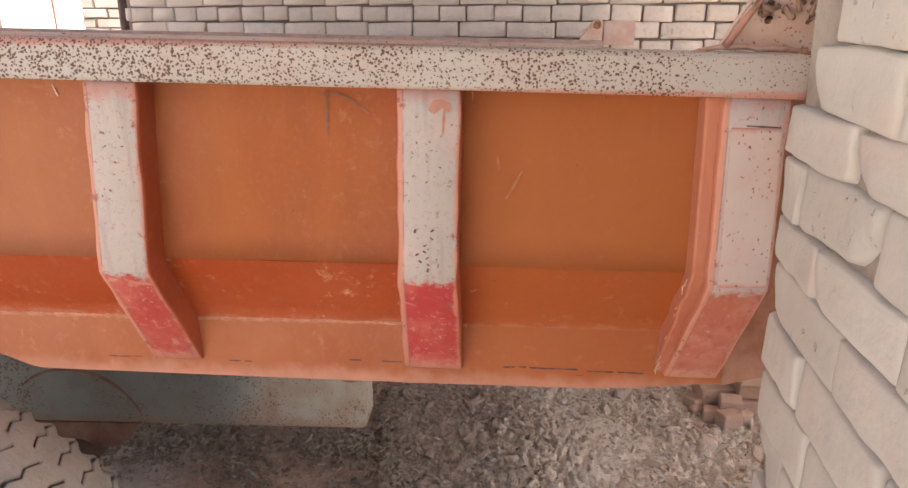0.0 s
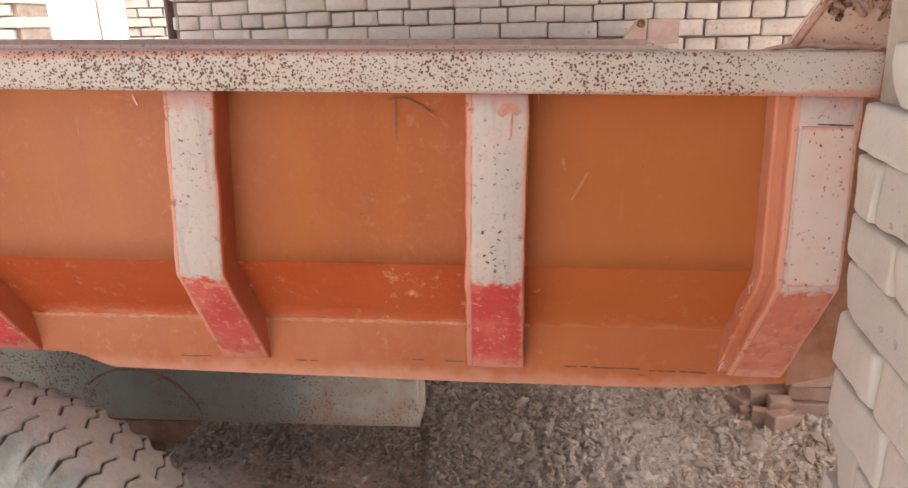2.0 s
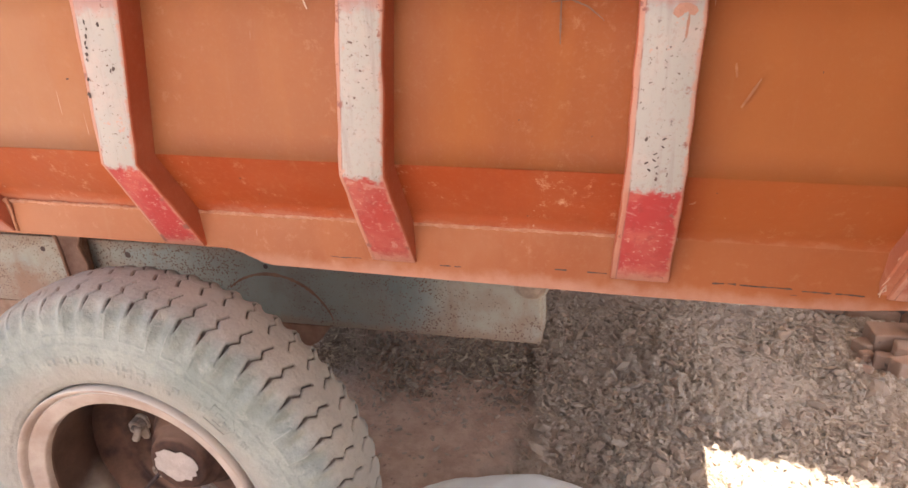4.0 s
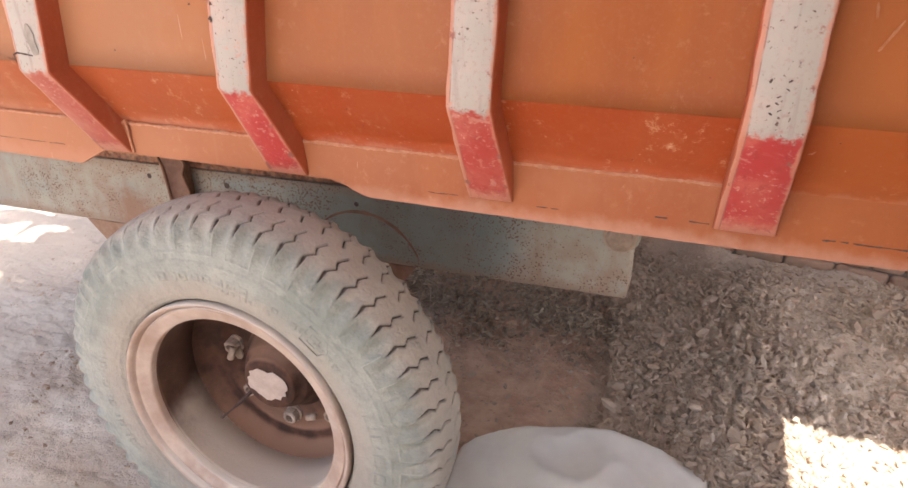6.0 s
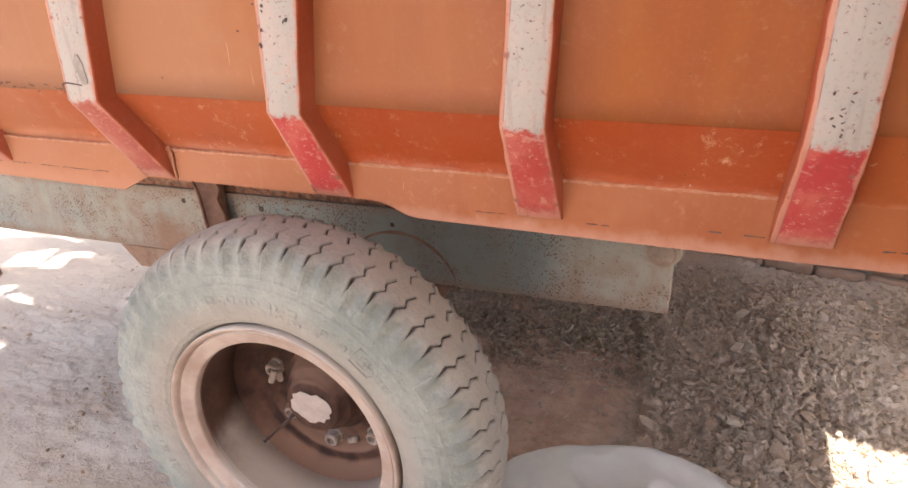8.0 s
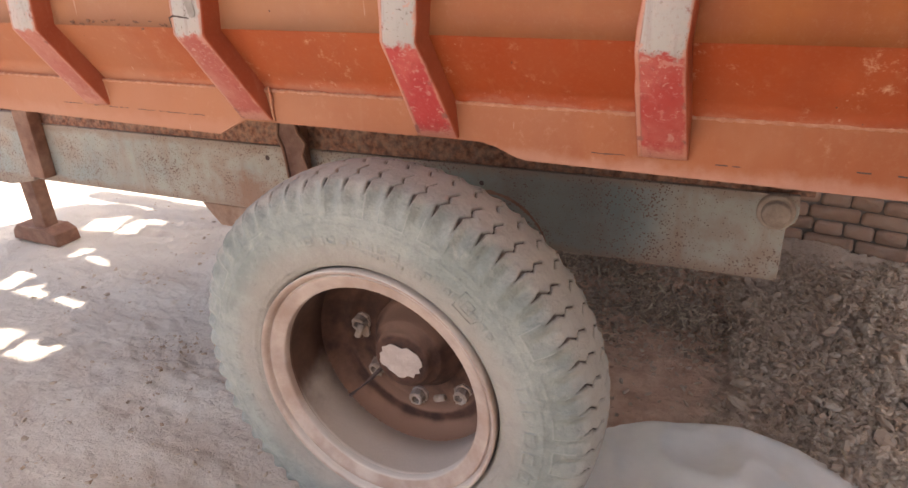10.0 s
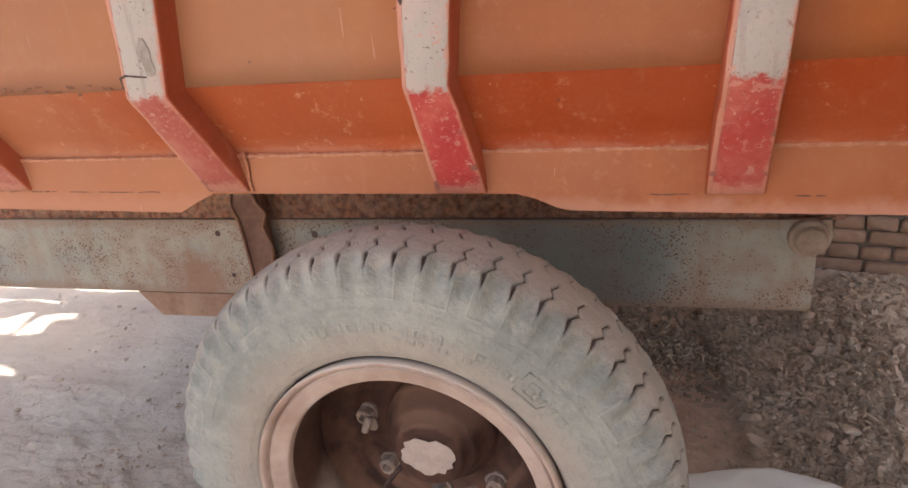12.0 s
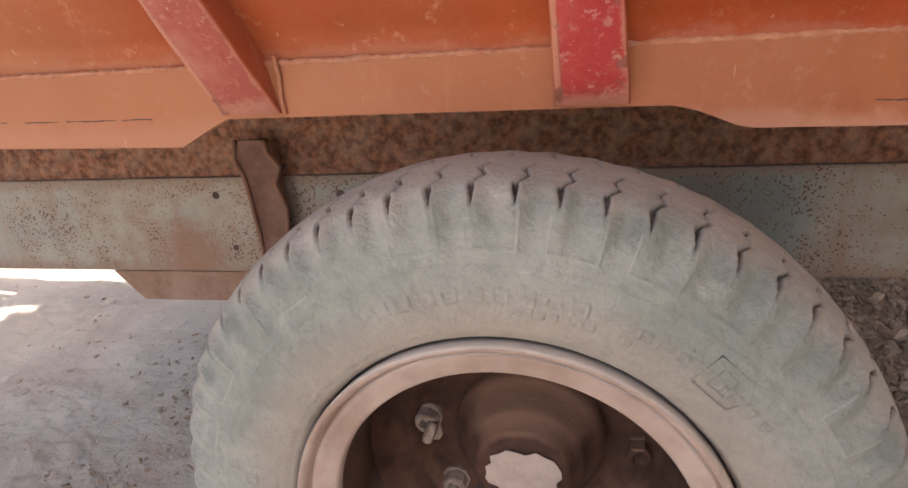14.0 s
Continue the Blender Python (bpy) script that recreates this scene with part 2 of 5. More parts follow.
def pale_tops(name, c1, c2, dust, scale=12, lo=0.15, hi=0.8):
    """Steel with settled dust on whatever faces up; its paleness also paints in top light."""
    n = Nodes(name)
    col = n.mix(n.step(n.noise(scale, 6, 0.62), 0.34, 0.68), c1, c2)
    geo = n.t.nodes.new("ShaderNodeNewGeometry")
    up = n.math("ADD", n.axis(2, geo.outputs["Normal"]), n.math("MULTIPLY", n.math("SUBTRACT", n.noise(9, 5), 0.5), 0.9))
    col = n.mix(n.step(up, lo, hi), col, dust)
    h = n.math("ADD", n.noise(150, 5, 0.65), n.math("MULTIPLY", n.noise(scale * 2.0, 4), 2.0))
    return n.done(col, 0.88, 0.0, h, 0.001, 0.7)


def tyre_material(hx, hz):
    """Grey sidewall, with pinkish dust by the bead and on the tread."""
    n = Nodes("dusty_worn_rubber")
    dx, dz = n.math("SUBTRACT", n.axis(0), hx), n.math("SUBTRACT", n.axis(2), hz)
    r = n.math("SQRT", n.math("ADD", n.math("MULTIPLY", dx, dx), n.math("MULTIPLY", dz, dz)))
    r = n.math("ADD", r, n.math("MULTIPLY", n.math("SUBTRACT", n.noise(14, 6, 0.65), 0.5), 0.07))
    col = n.mix(n.step(n.noise(7, 7, 0.7), 0.36, 0.64), (0.240, 0.255, 0.232), (0.355, 0.357, 0.322))
    col = n.mix(n.math("MULTIPLY", n.step(n.noise(70, 5, 0.7), 0.5, 0.75), 0.4), col, (0.17, 0.17, 0.158))
    col = n.mix(n.math("MULTIPLY", n.step(n.noise(19, 6, 0.68, warp=0.4), 0.54, 0.68), 0.55), col, (0.40, 0.385, 0.345))
    bead_dust = n.math("SUBTRACT", 1.0, n.step(r, 0.315, 0.375))
    tread_dust = n.step(r, 0.445, 0.472)
    col = n.mix(n.math("MULTIPLY", bead_dust, 0.6), col, (0.38, 0.315, 0.27))
    col = n.mix(n.math("MULTIPLY", tread_dust, 0.65), col, (0.425, 0.385, 0.345))
    # raised lines are toned paler, and slots darker with their depth
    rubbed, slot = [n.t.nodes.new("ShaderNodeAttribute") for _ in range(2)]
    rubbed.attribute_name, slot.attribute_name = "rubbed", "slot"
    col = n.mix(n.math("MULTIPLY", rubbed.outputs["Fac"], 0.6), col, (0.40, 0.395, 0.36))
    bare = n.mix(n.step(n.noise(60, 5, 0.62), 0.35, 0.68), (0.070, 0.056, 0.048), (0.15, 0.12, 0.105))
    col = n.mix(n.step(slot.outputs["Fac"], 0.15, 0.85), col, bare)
    h = n.math("ADD", n.math("MULTIPLY", n.noise(170, 5, 0.65), 0.6), n.math("MULTIPLY", n.noise(26, 6, 0.6), 4.0))
    return n.done(col, 0.92, 0.0, h, 0.0028, 0.8)


def brick_material(name, c1, c2, dust, amount, joined=False):
    n = Nodes(name)
    rnd = n.shifted(joined)
    col = n.mix(rnd, c1, c2)
    col = n.mix(n.math("MULTIPLY", n.step(n.noise(9, 6, 0.65), 0.36, 0.66), amount), col, dust)
    col = n.mix(n.math("MULTIPLY", n.step(n.noise(70, 4, 0.7), 0.55, 0.72), 0.25), col, (0.30, 0.24, 0.20))
    hole = n.math("MULTIPLY", n.step(n.noise(55, 4, 0.65), 0.60, 0.70), n.step(n.noise(7, 3), 0.42, 0.6))
    col = n.mix(n.math("MULTIPLY", hole, 0.3), col, (0.30, 0.24, 0.20))
    h = n.math("ADD", n.noise(110, 6, 0.75), n.math("MULTIPLY", n.noise(18, 5, 0.6), 4.0))
    h = n.math("SUBTRACT", h, n.math("MULTIPLY", hole, 1.5))
    return n.done(col, 0.95, 0.0, h, 0.004, 0.8)


def wall_brick(name, c1, c2, dust):
    """A soft worn brick smeared with mud plaster: smooth faces, broad stains, a few pits."""
    n = Nodes(name)
    rnd = n.shifted()
    col = n.mix(rnd, c1, c2)
    col = n.mix(n.math("MULTIPLY", n.step(n.noise(5, 5, 0.6), 0.38, 0.66), 0.6), col, dust)
    col = n.mix(n.math("MULTIPLY", n.step(n.noise(3.2, 4, 0.6), 0.58, 0.72), 0.5), col, (0.54, 0.40, 0.33))
    hole = n.math("MULTIPLY", n.step(n.noise(60, 4, 0.65), 0.62, 0.70), n.step(n.noise(5, 3), 0.50, 0.64))
    col = n.mix(n.math("MULTIPLY", hole, 0.45), col, (0.28, 0.22, 0.18))
    h = n.math("ADD", n.math("MULTIPLY", n.noise(120, 5, 0.7), 0.5), n.math("MULTIPLY", n.noise(14, 5, 0.55), 4.0))
    h = n.math("SUBTRACT", h, n.math("MULTIPLY", hole, 2.0))
    return n.done(col, 0.95, 0.0, h, 0.0022, 0.6)


PANEL = orange_paint("orange_enamel", (0.282, 0.069, 0.0128), (0.335, 0.099, 0.0215), (0.375, 0.19, 0.105), 0.18, 0.25, faded=((-0.32, 0.22), (-0.85, 0.55)), coat=(0.09, 0.6, (0.355, 0.108, 0.024)))
BAND = orange_paint("deep_orange_enamel", (0.305, 0.045, 0.0070), (0.360, 0.064, 0.0115), (0.415, 0.180, 0.088), 0.20, 0.85, splash=(1.066, 0.012, (0.50, 0.24, 0.15), 0.24), faded=((-0.86, 0.14), (-1.42, 0.55)), coat=(0.09, 0.66, (0.365, 0.102, 0.024)))
SILL = orange_paint("dusty_orange_enamel", (0.315, 0.085, 0.028), (0.37, 0.118, 0.045), (0.41, 0.18, 0.095), 0.5, 0.5, splash=(0.958, 0.034, (0.54, 0.30, 0.225), 0.58), faded=((-0.45, 0.40), (-1.15, 0.45)), coat=(0.09, 0.6, (0.37, 0.105, 0.027)))
REDSIDE = orange_paint("red_orange_enamel", (0.35, 0.072, 0.031), (0.43, 0.108, 0.050), (0.52, 0.22, 0.14), 0.25, 0.3)
FLANGE = orange_paint("salmon_flange_paint", (0.42, 0.13, 0.065), (0.48, 0.19, 0.11), (0.50, 0.26, 0.17), 0.45, 0.6)
PALEFLAKE = dusty("pale_weld_flake", (0.52, 0.29, 0.20), (0.60, 0.42, 0.33), 70, 0.8)
FADEDPINK = dusty("faded_pink_paint", (0.40, 0.29, 0.245), (0.50, 0.39, 0.34), 25, 0.8, 140, 0.0012, (0.44, 0.24, 0.18), 0.4)
COVER = speckled("pale_cover_plate", (0.475, 0.395, 0.35), (0.47, 0.27, 0.21), (0.16, 0.085, 0.065), 0.15, 130, 0.6, streaks=0.55, edges=(1.194, 1.406))
RAIL = speckled("flaked_rail_paint", (0.395, 0.352, 0.308), (0.38, 0.25, 0.20), (0.105, 0.060, 0.043), 0.41, 250, 0.4, greys=(0.385, 0.36, 0.322), spread=0.70, edges=(1.446, 1.506), fewer=0.38)
PLATE = speckled("pale_pink_plate_paint", (0.56, 0.42, 0.335), (0.47, 0.26, 0.185), (0.27, 0.14, 0.10), 0.20, 170, 0.8)
BEAM = speckled("grey_green_frame_paint", (0.37, 0.34, 0.28), (0.29, 0.17, 0.115), (0.15, 0.085, 0.060), 0.33, 150, 0.75, greys=(0.27, 0.285, 0.26), streaks=0.5, spread=0.35, dark_stretch=(-1.12, -0.50, (0.125, 0.152, 0.145)),
                slant=(0.6991, 0.0195, 0.113, (0.27, 0.175, 0.12)), stain=(-1.74, 0.605, 0.11, (0.27, 0.13, 0.075)))
RUST = dusty("rusty_steel", (0.17, 0.074, 0.044), (0.29, 0.145, 0.09), 14, 0.85, 160, 0.0015, (0.38, 0.245, 0.18), 0.35)
CHANNEL = dusty("rusted_channel", (0.095, 0.034, 0.020), (0.37, 0.155, 0.082), 55, 0.85, 210, 0.0015, (0.37, 0.25, 0.18), 0.45)
CHANNELRUST = dusty("brown_channel_paint", (0.135, 0.062, 0.042), (0.23, 0.120, 0.085), 16, 0.85, 160, 0.0015, (0.32, 0.21, 0.16), 0.3)
POSTRUST = dusty("rust_eaten_post", (0.26, 0.105, 0.06), (0.37, 0.18, 0.115), 22, 0.88, 130, 0.0025, (0.44, 0.27, 0.19), 0.4)
HANGER = dusty("rusty_tan_plate", (0.24, 0.125, 0.078), (0.35, 0.21, 0.14), 18, 0.88, 160, 0.0015, (0.42, 0.30, 0.22), 0.5)
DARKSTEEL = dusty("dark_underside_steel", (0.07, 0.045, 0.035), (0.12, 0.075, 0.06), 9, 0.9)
SCUFF = dusty("pale_scuff", (0.55, 0.36, 0.26), (0.62, 0.45, 0.36), 60, 0.8)
UNDERCOAT = dusty("orange_undercoat", (0.38, 0.18, 0.125), (0.46, 0.24, 0.17), 40, 0.8)
FAINT = dusty("faint_scuff", (0.35, 0.12, 0.05), (0.42, 0.18, 0.09), 60, 0.8)
CHIPPED = dusty("rust_in_a_chip", (0.14, 0.06, 0.035), (0.24, 0.11, 0.06), 60, 0.85)
GREYPATCH = dusty("bare_grey_metal", (0.26, 0.22, 0.19), (0.36, 0.31, 0.27), 50, 0.8)
RUBBER = tyre_material(-0.918, 0.478)
# Rust tones of BARREL and HUB are lowered to paint in the dish's shade.
BARREL = pale_tops("shaded_rusty_barrel", (0.070, 0.033, 0.021), (0.14, 0.072, 0.048), (0.56, 0.47, 0.40), 7, 0.05, 0.75)
RIM = pale_tops("dusty_rim_paint", (0.37, 0.26, 0.21), (0.50, 0.395, 0.335), (0.60, 0.525, 0.465), 9)
HUB = pale_tops("shaded_rusty_hub", (0.046, 0.019, 0.012), (0.105, 0.045, 0.028), (0.27, 0.145, 0.095), 18)
GATE = orange_paint("rusty_orange_gate", (0.44, 0.19, 0.12), (0.50, 0.25, 0.17), (0.46, 0.31, 0.235), 0.8, 0.3)
BARE = dusty("pale_dust_patch", (0.43, 0.34, 0.295), (0.53, 0.43, 0.375), 30, 0.9)
NUT = dusty("dust_caked_nut", (0.30, 0.215, 0.165), (0.47, 0.37, 0.31), 40, 0.95)
PIN = dusty("dusty_pivot_steel", (0.27, 0.19, 0.14), (0.40, 0.30, 0.23), 30, 0.85)
SACKCLOTH = dusty("dusty_white_woven_plastic", (0.70, 0.65, 0.58), (0.78, 0.73, 0.66), 5, 0.75, 320, 0.0008, (0.54, 0.46, 0.39), 0.35)
WALLBRICK = wall_brick("dusty_pale_brick", (0.465, 0.435, 0.38), (0.535, 0.50, 0.44), (0.44, 0.405, 0.35))
FARBRICK = brick_material("whitewashed_brick", (0.60, 0.535, 0.465), (0.68, 0.62, 0.55), (0.58, 0.49, 0.42), 0.5)
REDBRICK = brick_material("bare_red_brick", (0.34, 0.195, 0.128), (0.44, 0.27, 0.187), (0.46, 0.33, 0.245), 0.45)
MORTAR = dusty("dark_mud_mortar", (0.20, 0.155, 0.125), (0.28, 0.225, 0.185), 12, 0.97, 120, 0.004)
CLOD = brick_material("dry_clod", (0.46, 0.35, 0.26), (0.51, 0.40, 0.305), (0.50, 0.39, 0.295), 0.5, True)
DARKCLOD = brick_material("brown_clod", (0.35, 0.245, 0.173), (0.435, 0.322, 0.236), (0.40, 0.292, 0.212), 0.5, True)
# Dark soil crumbs, toned low to paint in near-black crevices.
DARKCRUMB = brick_material("dark_crumb_and_crevice", (0.19, 0.125, 0.085), (0.36, 0.255, 0.18), (0.27, 0.185, 0.13), 0.5, True)
STRAW = brick_material("dry_straw", (0.40, 0.30, 0.20), (0.56, 0.43, 0.30), (0.48, 0.36, 0.26), 0.4, True)
DRYJOINT = dusty("pale_mud_joint", (0.25, 0.205, 0.165), (0.36, 0.30, 0.245), 12, 0.97, 120, 0.004)
WALLBRICKS = brick_material("dusty_pale_bricks", (0.64, 0.575, 0.485), (0.71, 0.645, 0.555), (0.62, 0.57, 0.48), 0.6, True)
FARBRICKS = brick_material("whitewashed_bricks", (0.60, 0.535, 0.465), (0.68, 0.62, 0.55), (0.58, 0.49, 0.42), 0.5, True)
# Pier bricks take a darker grey that stands in for shade.
PIERBRICKS = brick_material("shade_toned_pier_bricks", (0.40, 0.36, 0.32), (0.50, 0.45, 0.40), (0.44, 0.38, 0.33), 0.5, True)
ROOFING = dusty("old_roof_boards", (0.22, 0.17, 0.13), (0.33, 0.27, 0.21), 4)
WELD = dusty("weld_bead", (0.40, 0.15, 0.072), (0.49, 0.235, 0.14), 60, 0.6)
INK = dusty("dark_scrape_and_gap", (0.07, 0.04, 0.035), (0.11, 0.07, 0.06), 60, 0.8)


def ground_material():
    n = Nodes("dusty_soil")
    col = n.mix(n.step(n.noise(1.3, 6, 0.6), 0.35, 0.68), (0.565, 0.485, 0.405), (0.64, 0.56, 0.475))
    col = n.mix(n.math("MULTIPLY", n.step(n.noise(9, 7, 0.72), 0.56, 0.70), 0.22), col, (0.36, 0.275, 0.21))
    churned = n.math("MULTIPLY", n.step(n.noise(2.6, 7, 0.66, stretch=(0.6, 1.6, 1.0), warp=0.5), 0.43, 0.60), n.step(n.axis(0), -3.3, -2.3))
    col = n.mix(n.math("MULTIPLY", churned, 0.5), col, (0.455, 0.36, 0.29))
    col = n.mix(n.math("MULTIPLY", n.step(n.noise(160, 4, 0.7), 0.5, 0.75), 0.25), col, (0.55, 0.475, 0.40))
    # brown, oily soil under the trailer, between the wheel and the rubble
    x = n.math("ADD", n.axis(0), n.math("MULTIPLY", n.math("SUBTRACT", n.noise(3.5, 5), 0.5), 0.5))
    y = n.math("ADD", n.axis(1), n.math("MULTIPLY", n.math("SUBTRACT", n.noise(2.7, 5), 0.5), 0.5))
    left = n.math("MULTIPLY", n.step(x, -1.35, -0.85), n.step(y, 0.05, 0.45))
    pits = n.step(n.noise(34, 5, 0.7), 0.60, 0.68)
    brown = n.math("MULTIPLY", left, n.math("SUBTRACT", 1.0, n.step(x, -0.32, 0.15)))
    col = n.mix(n.math("MULTIPLY", brown, 0.85), col, n.mix(n.step(n.noise(11, 6, 0.7), 0.36, 0.64), (0.42, 0.225, 0.14), (0.57, 0.34, 0.222)))
    col = n.mix(n.math("MULTIPLY", n.math("MULTIPLY", pits, left), 0.6), col, (0.17, 0.10, 0.07))
    loose = n.math("MULTIPLY", n.step(x, -0.36, -0.22), n.step(y, 0.05, 0.4))
    # loose soil is browner at left, part of its darkness painted-in trailer shade
    col = n.mix(n.math("MULTIPLY", loose, 0.85), col, n.mix(n.step(x, -0.1, 0.35), (0.435, 0.32, 0.234), (0.59, 0.475, 0.37)))
    # random dark specks painted in for the shaded crevices between clods
    dark_specks = n.math("MULTIPLY", n.step(n.noise(95, 4, 0.68), 0.53, 0.62), n.step(n.noise(6, 4, 0.6), 0.36, 0.56))
    here = n.math("MAXIMUM", loose, n.math("MULTIPLY", left, n.step(y, 0.95, 1.15)))
    col = n.mix(n.math("MULTIPLY", n.math("MULTIPLY", dark_specks, here), 0.4), col, (0.19, 0.125, 0.085))
    h = n.math("ADD", n.noise(120, 6, 0.72), n.math("MULTIPLY", n.noise(22, 7, 0.68), 6.0))
    h = n.math("ADD", h, n.math("MULTIPLY", n.noise(6, 5, 0.6), 10.0))
    return n.done(col, 0.97, 0.0, h, 0.0045, 0.75)


SOIL = ground_material()


# ---- shapes ----
def mesh_of(bm, name, *mats, smooth=False):
    bmesh.ops.recalc_face_normals(bm, faces=bm.faces)
    me = bpy.data.meshes.new(name)
    bm.to_mesh(me)
    bm.free()
    for m in mats:
        me.materials.append(m)
    if smooth:
        me.polygons.foreach_set("use_smooth", [True] * len(me.polygons))
    return me


def part(name, bm, material, parent=None, label="", smooth=False):
    mats = material if isinstance(material, (tuple, list)) else (material,)
    ob = new(name, mesh_of(bm, name, *mats, smooth=smooth))
    ob.parent = parent
    if label:
        tagged(ob, label)
    return ob


def shape(name, verts, faces, material, parent=None, label="", smooth=False):
    me = bpy.data.meshes.new(name)
    me.from_pydata([tuple(v) for v in verts], [], [tuple(int(i) for i in f) for f in faces])
    me.materials.append(material)
    if smooth:
        me.polygons.foreach_set("use_smooth", [True] * len(me.polygons))
    ob = new(name, me)
    ob.parent = parent
    if label:
        tagged(ob, label)
    return ob


def box(bm, x0, x1, y0, y1, z0, z1, bevel=0.0):
    r = bmesh.ops.create_cube(bm, size=1.0)
    for v in r["verts"]:
        v.co = Vector(((x0 + x1) / 2 + v.co.x * (x1 - x0), (y0 + y1) / 2 + v.co.y * (y1 - y0), (z0 + z1) / 2 + v.co.z * (z1 - z0)))
    if bevel:
        edges = list({e for v in r["verts"] for e in v.link_edges})
        bmesh.ops.bevel(bm, geom=edges, offset=bevel, segments=2, affect="EDGES", profile=0.6)


def boxed(*sizes, bevel=0.003):
    bm = bmesh.new()
    box(bm, *sizes, bevel=bevel)
    return bm


def prism(points, a, b, axis="y", bevel=0.0):
    """A polygon pushed along an axis. points: (x, z) for y, (y, z) for x."""
    bm = bmesh.new()
    put = (lambda p, d: (p[0], d, p[1])) if axis == "y" else (lambda p, d: (d, p[0], p[1]))
    low = [bm.verts.new(put(p, a)) for p in points]
    high = [bm.verts.new(put(p, b)) for p in points]
    bm.faces.new(low)
    bm.faces.new(high[::-1])
    k = len(points)
    for i in range(k):
        bm.faces.new((low[i], low[(i + 1) % k], high[(i + 1) % k], high[i]))
    if bevel:
        bmesh.ops.bevel(bm, geom=list(bm.edges), offset=bevel, segments=2, affect="EDGES", profile=0.6)
    return bm


def lathe(profile, steps, centre, start=0.0):
    """Turns (y, radius) pairs about an axis along y through centre (x, z)."""
    verts, faces, k = [], [], len(profile)
    for i in range(steps):
        a = start + 2 * math.pi * i / steps
        verts += [(centre[0] + r * math.cos(a), y, centre[1] + r * math.sin(a)) for y, r in profile]
    for i in range(steps):
        j = (i + 1) % steps
        faces += [(i * k + q, i * k + q + 1, j * k + q + 1, j * k + q) for q in range(k - 1)]
    return verts, faces


def tube(bm, points, radius, sides=8):
    """A round bar along a line of points."""
    rings = []
    for i, p in enumerate(points):
        d = (Vector(points[min(i + 1, len(points) - 1)]) - Vector(points[max(i - 1, 0)])).normalized()
        u = d.orthogonal().normalized()
        w = d.cross(u)
        rings.append([bm.verts.new(Vector(p) + radius * (math.cos(6.2832 * s / sides) * u + math.sin(6.2832 * s / sides) * w)) for s in range(sides)])
    for a, b in zip(rings, rings[1:]):
        for s in range(sides):
            bm.faces.new((a[s], a[(s + 1) % sides], b[(s + 1) % sides], b[s]))
    bm.faces.new(rings[0][::-1])
    bm.faces.new(rings[-1])


def rough_block(length, width, height, seed, wear=0.006, cuts=(4, 2, 2), rim=0.010):
    """A worn brick about its own middle: flat faces, small rounded and chipped edges."""
    bm = bmesh.new()
    r = random.Random(seed)
    off = Vector((r.uniform(-50, 50), r.uniform(-50, 50), r.uniform(-50, 50)))
    def stops(size, n):
        e = min(rim, size * 0.2)
        return [-size / 2] + [-size / 2 + e + (size - 2 * e) * i / n for i in range(n + 1)] + [size / 2]
    lx, ly, lz = stops(length, cuts[0]), stops(width, cuts[1]), stops(height, cuts[2])
    nx, ny, nz = len(lx) - 1, len(ly) - 1, len(lz) - 1
    skew = Vector((r.uniform(-0.04, 0.04), r.uniform(-0.03, 0.03), r.uniform(-0.05, 0.05)))
    grid = {}
    for i in range(nx + 1):
        for j in range(ny + 1):
            for k in range(nz + 1):
                if i in (0, nx) or j in (0, ny) or k in (0, nz):
                    p = Vector((lx[i], ly[j], lz[k]))
                    on = (i in (0, nx)) + (j in (0, ny)) + (k in (0, nz))
                    chip = max(0.0, noise.noise(p * 22 + off))
                    pull = (0.0, 0.0, 0.30, 0.50)[on] * rim * (1 + 1.6 * chip)
                    q = Vector((p.x - math.copysign(pull, p.x) * (i in (0, nx)), p.y - math.copysign(pull, p.y) * (j in (0, ny)), p.z - math.copysign(pull, p.z) * (k in (0, nz))))
                    q.z += skew.x * q.x * 0.4 + wear * 0.5 * noise.noise(q * 9 + off)
                    q += wear * 0.6 * noise.noise_vector(q * 14 + off) + wear * 0.3 * noise.noise_vector(q * 45 + off)
                    grid[i, j, k] = bm.verts.new(q)
    def quad(*keys):
        bm.faces.new([grid[key] for key in keys])
    for i in range(nx):
        for j in range(ny):
            for k in (0, nz):
                quad((i, j, k), (i + 1, j, k), (i + 1, j + 1, k), (i, j + 1, k))
    for i in range(nx):
        for k in range(nz):
            for j in (0, ny):
                quad((i, j, k), (i + 1, j, k), (i + 1, j, k + 1), (i, j, k + 1))
    for j in range(ny):
        for k in range(nz):
            for i in (0, nx):
                quad((i, j, k), (i, j + 1, k), (i, j + 1, k + 1), (i, j, k + 1))
    return bm


# ---- the ground ----
def rubble_edge(y):
    """Where the hard brown soil ends and the loose rubble begins."""
    return -0.24 - 0.11 * max(0.0, min(1.0, (y - 0.9) / 0.6)) + 0.03 * noise.noise((y * 5.0, 1.0, 0.0)) - 0.14 * max(0.0, min(1.0, (0.85 - y) / 0.4))


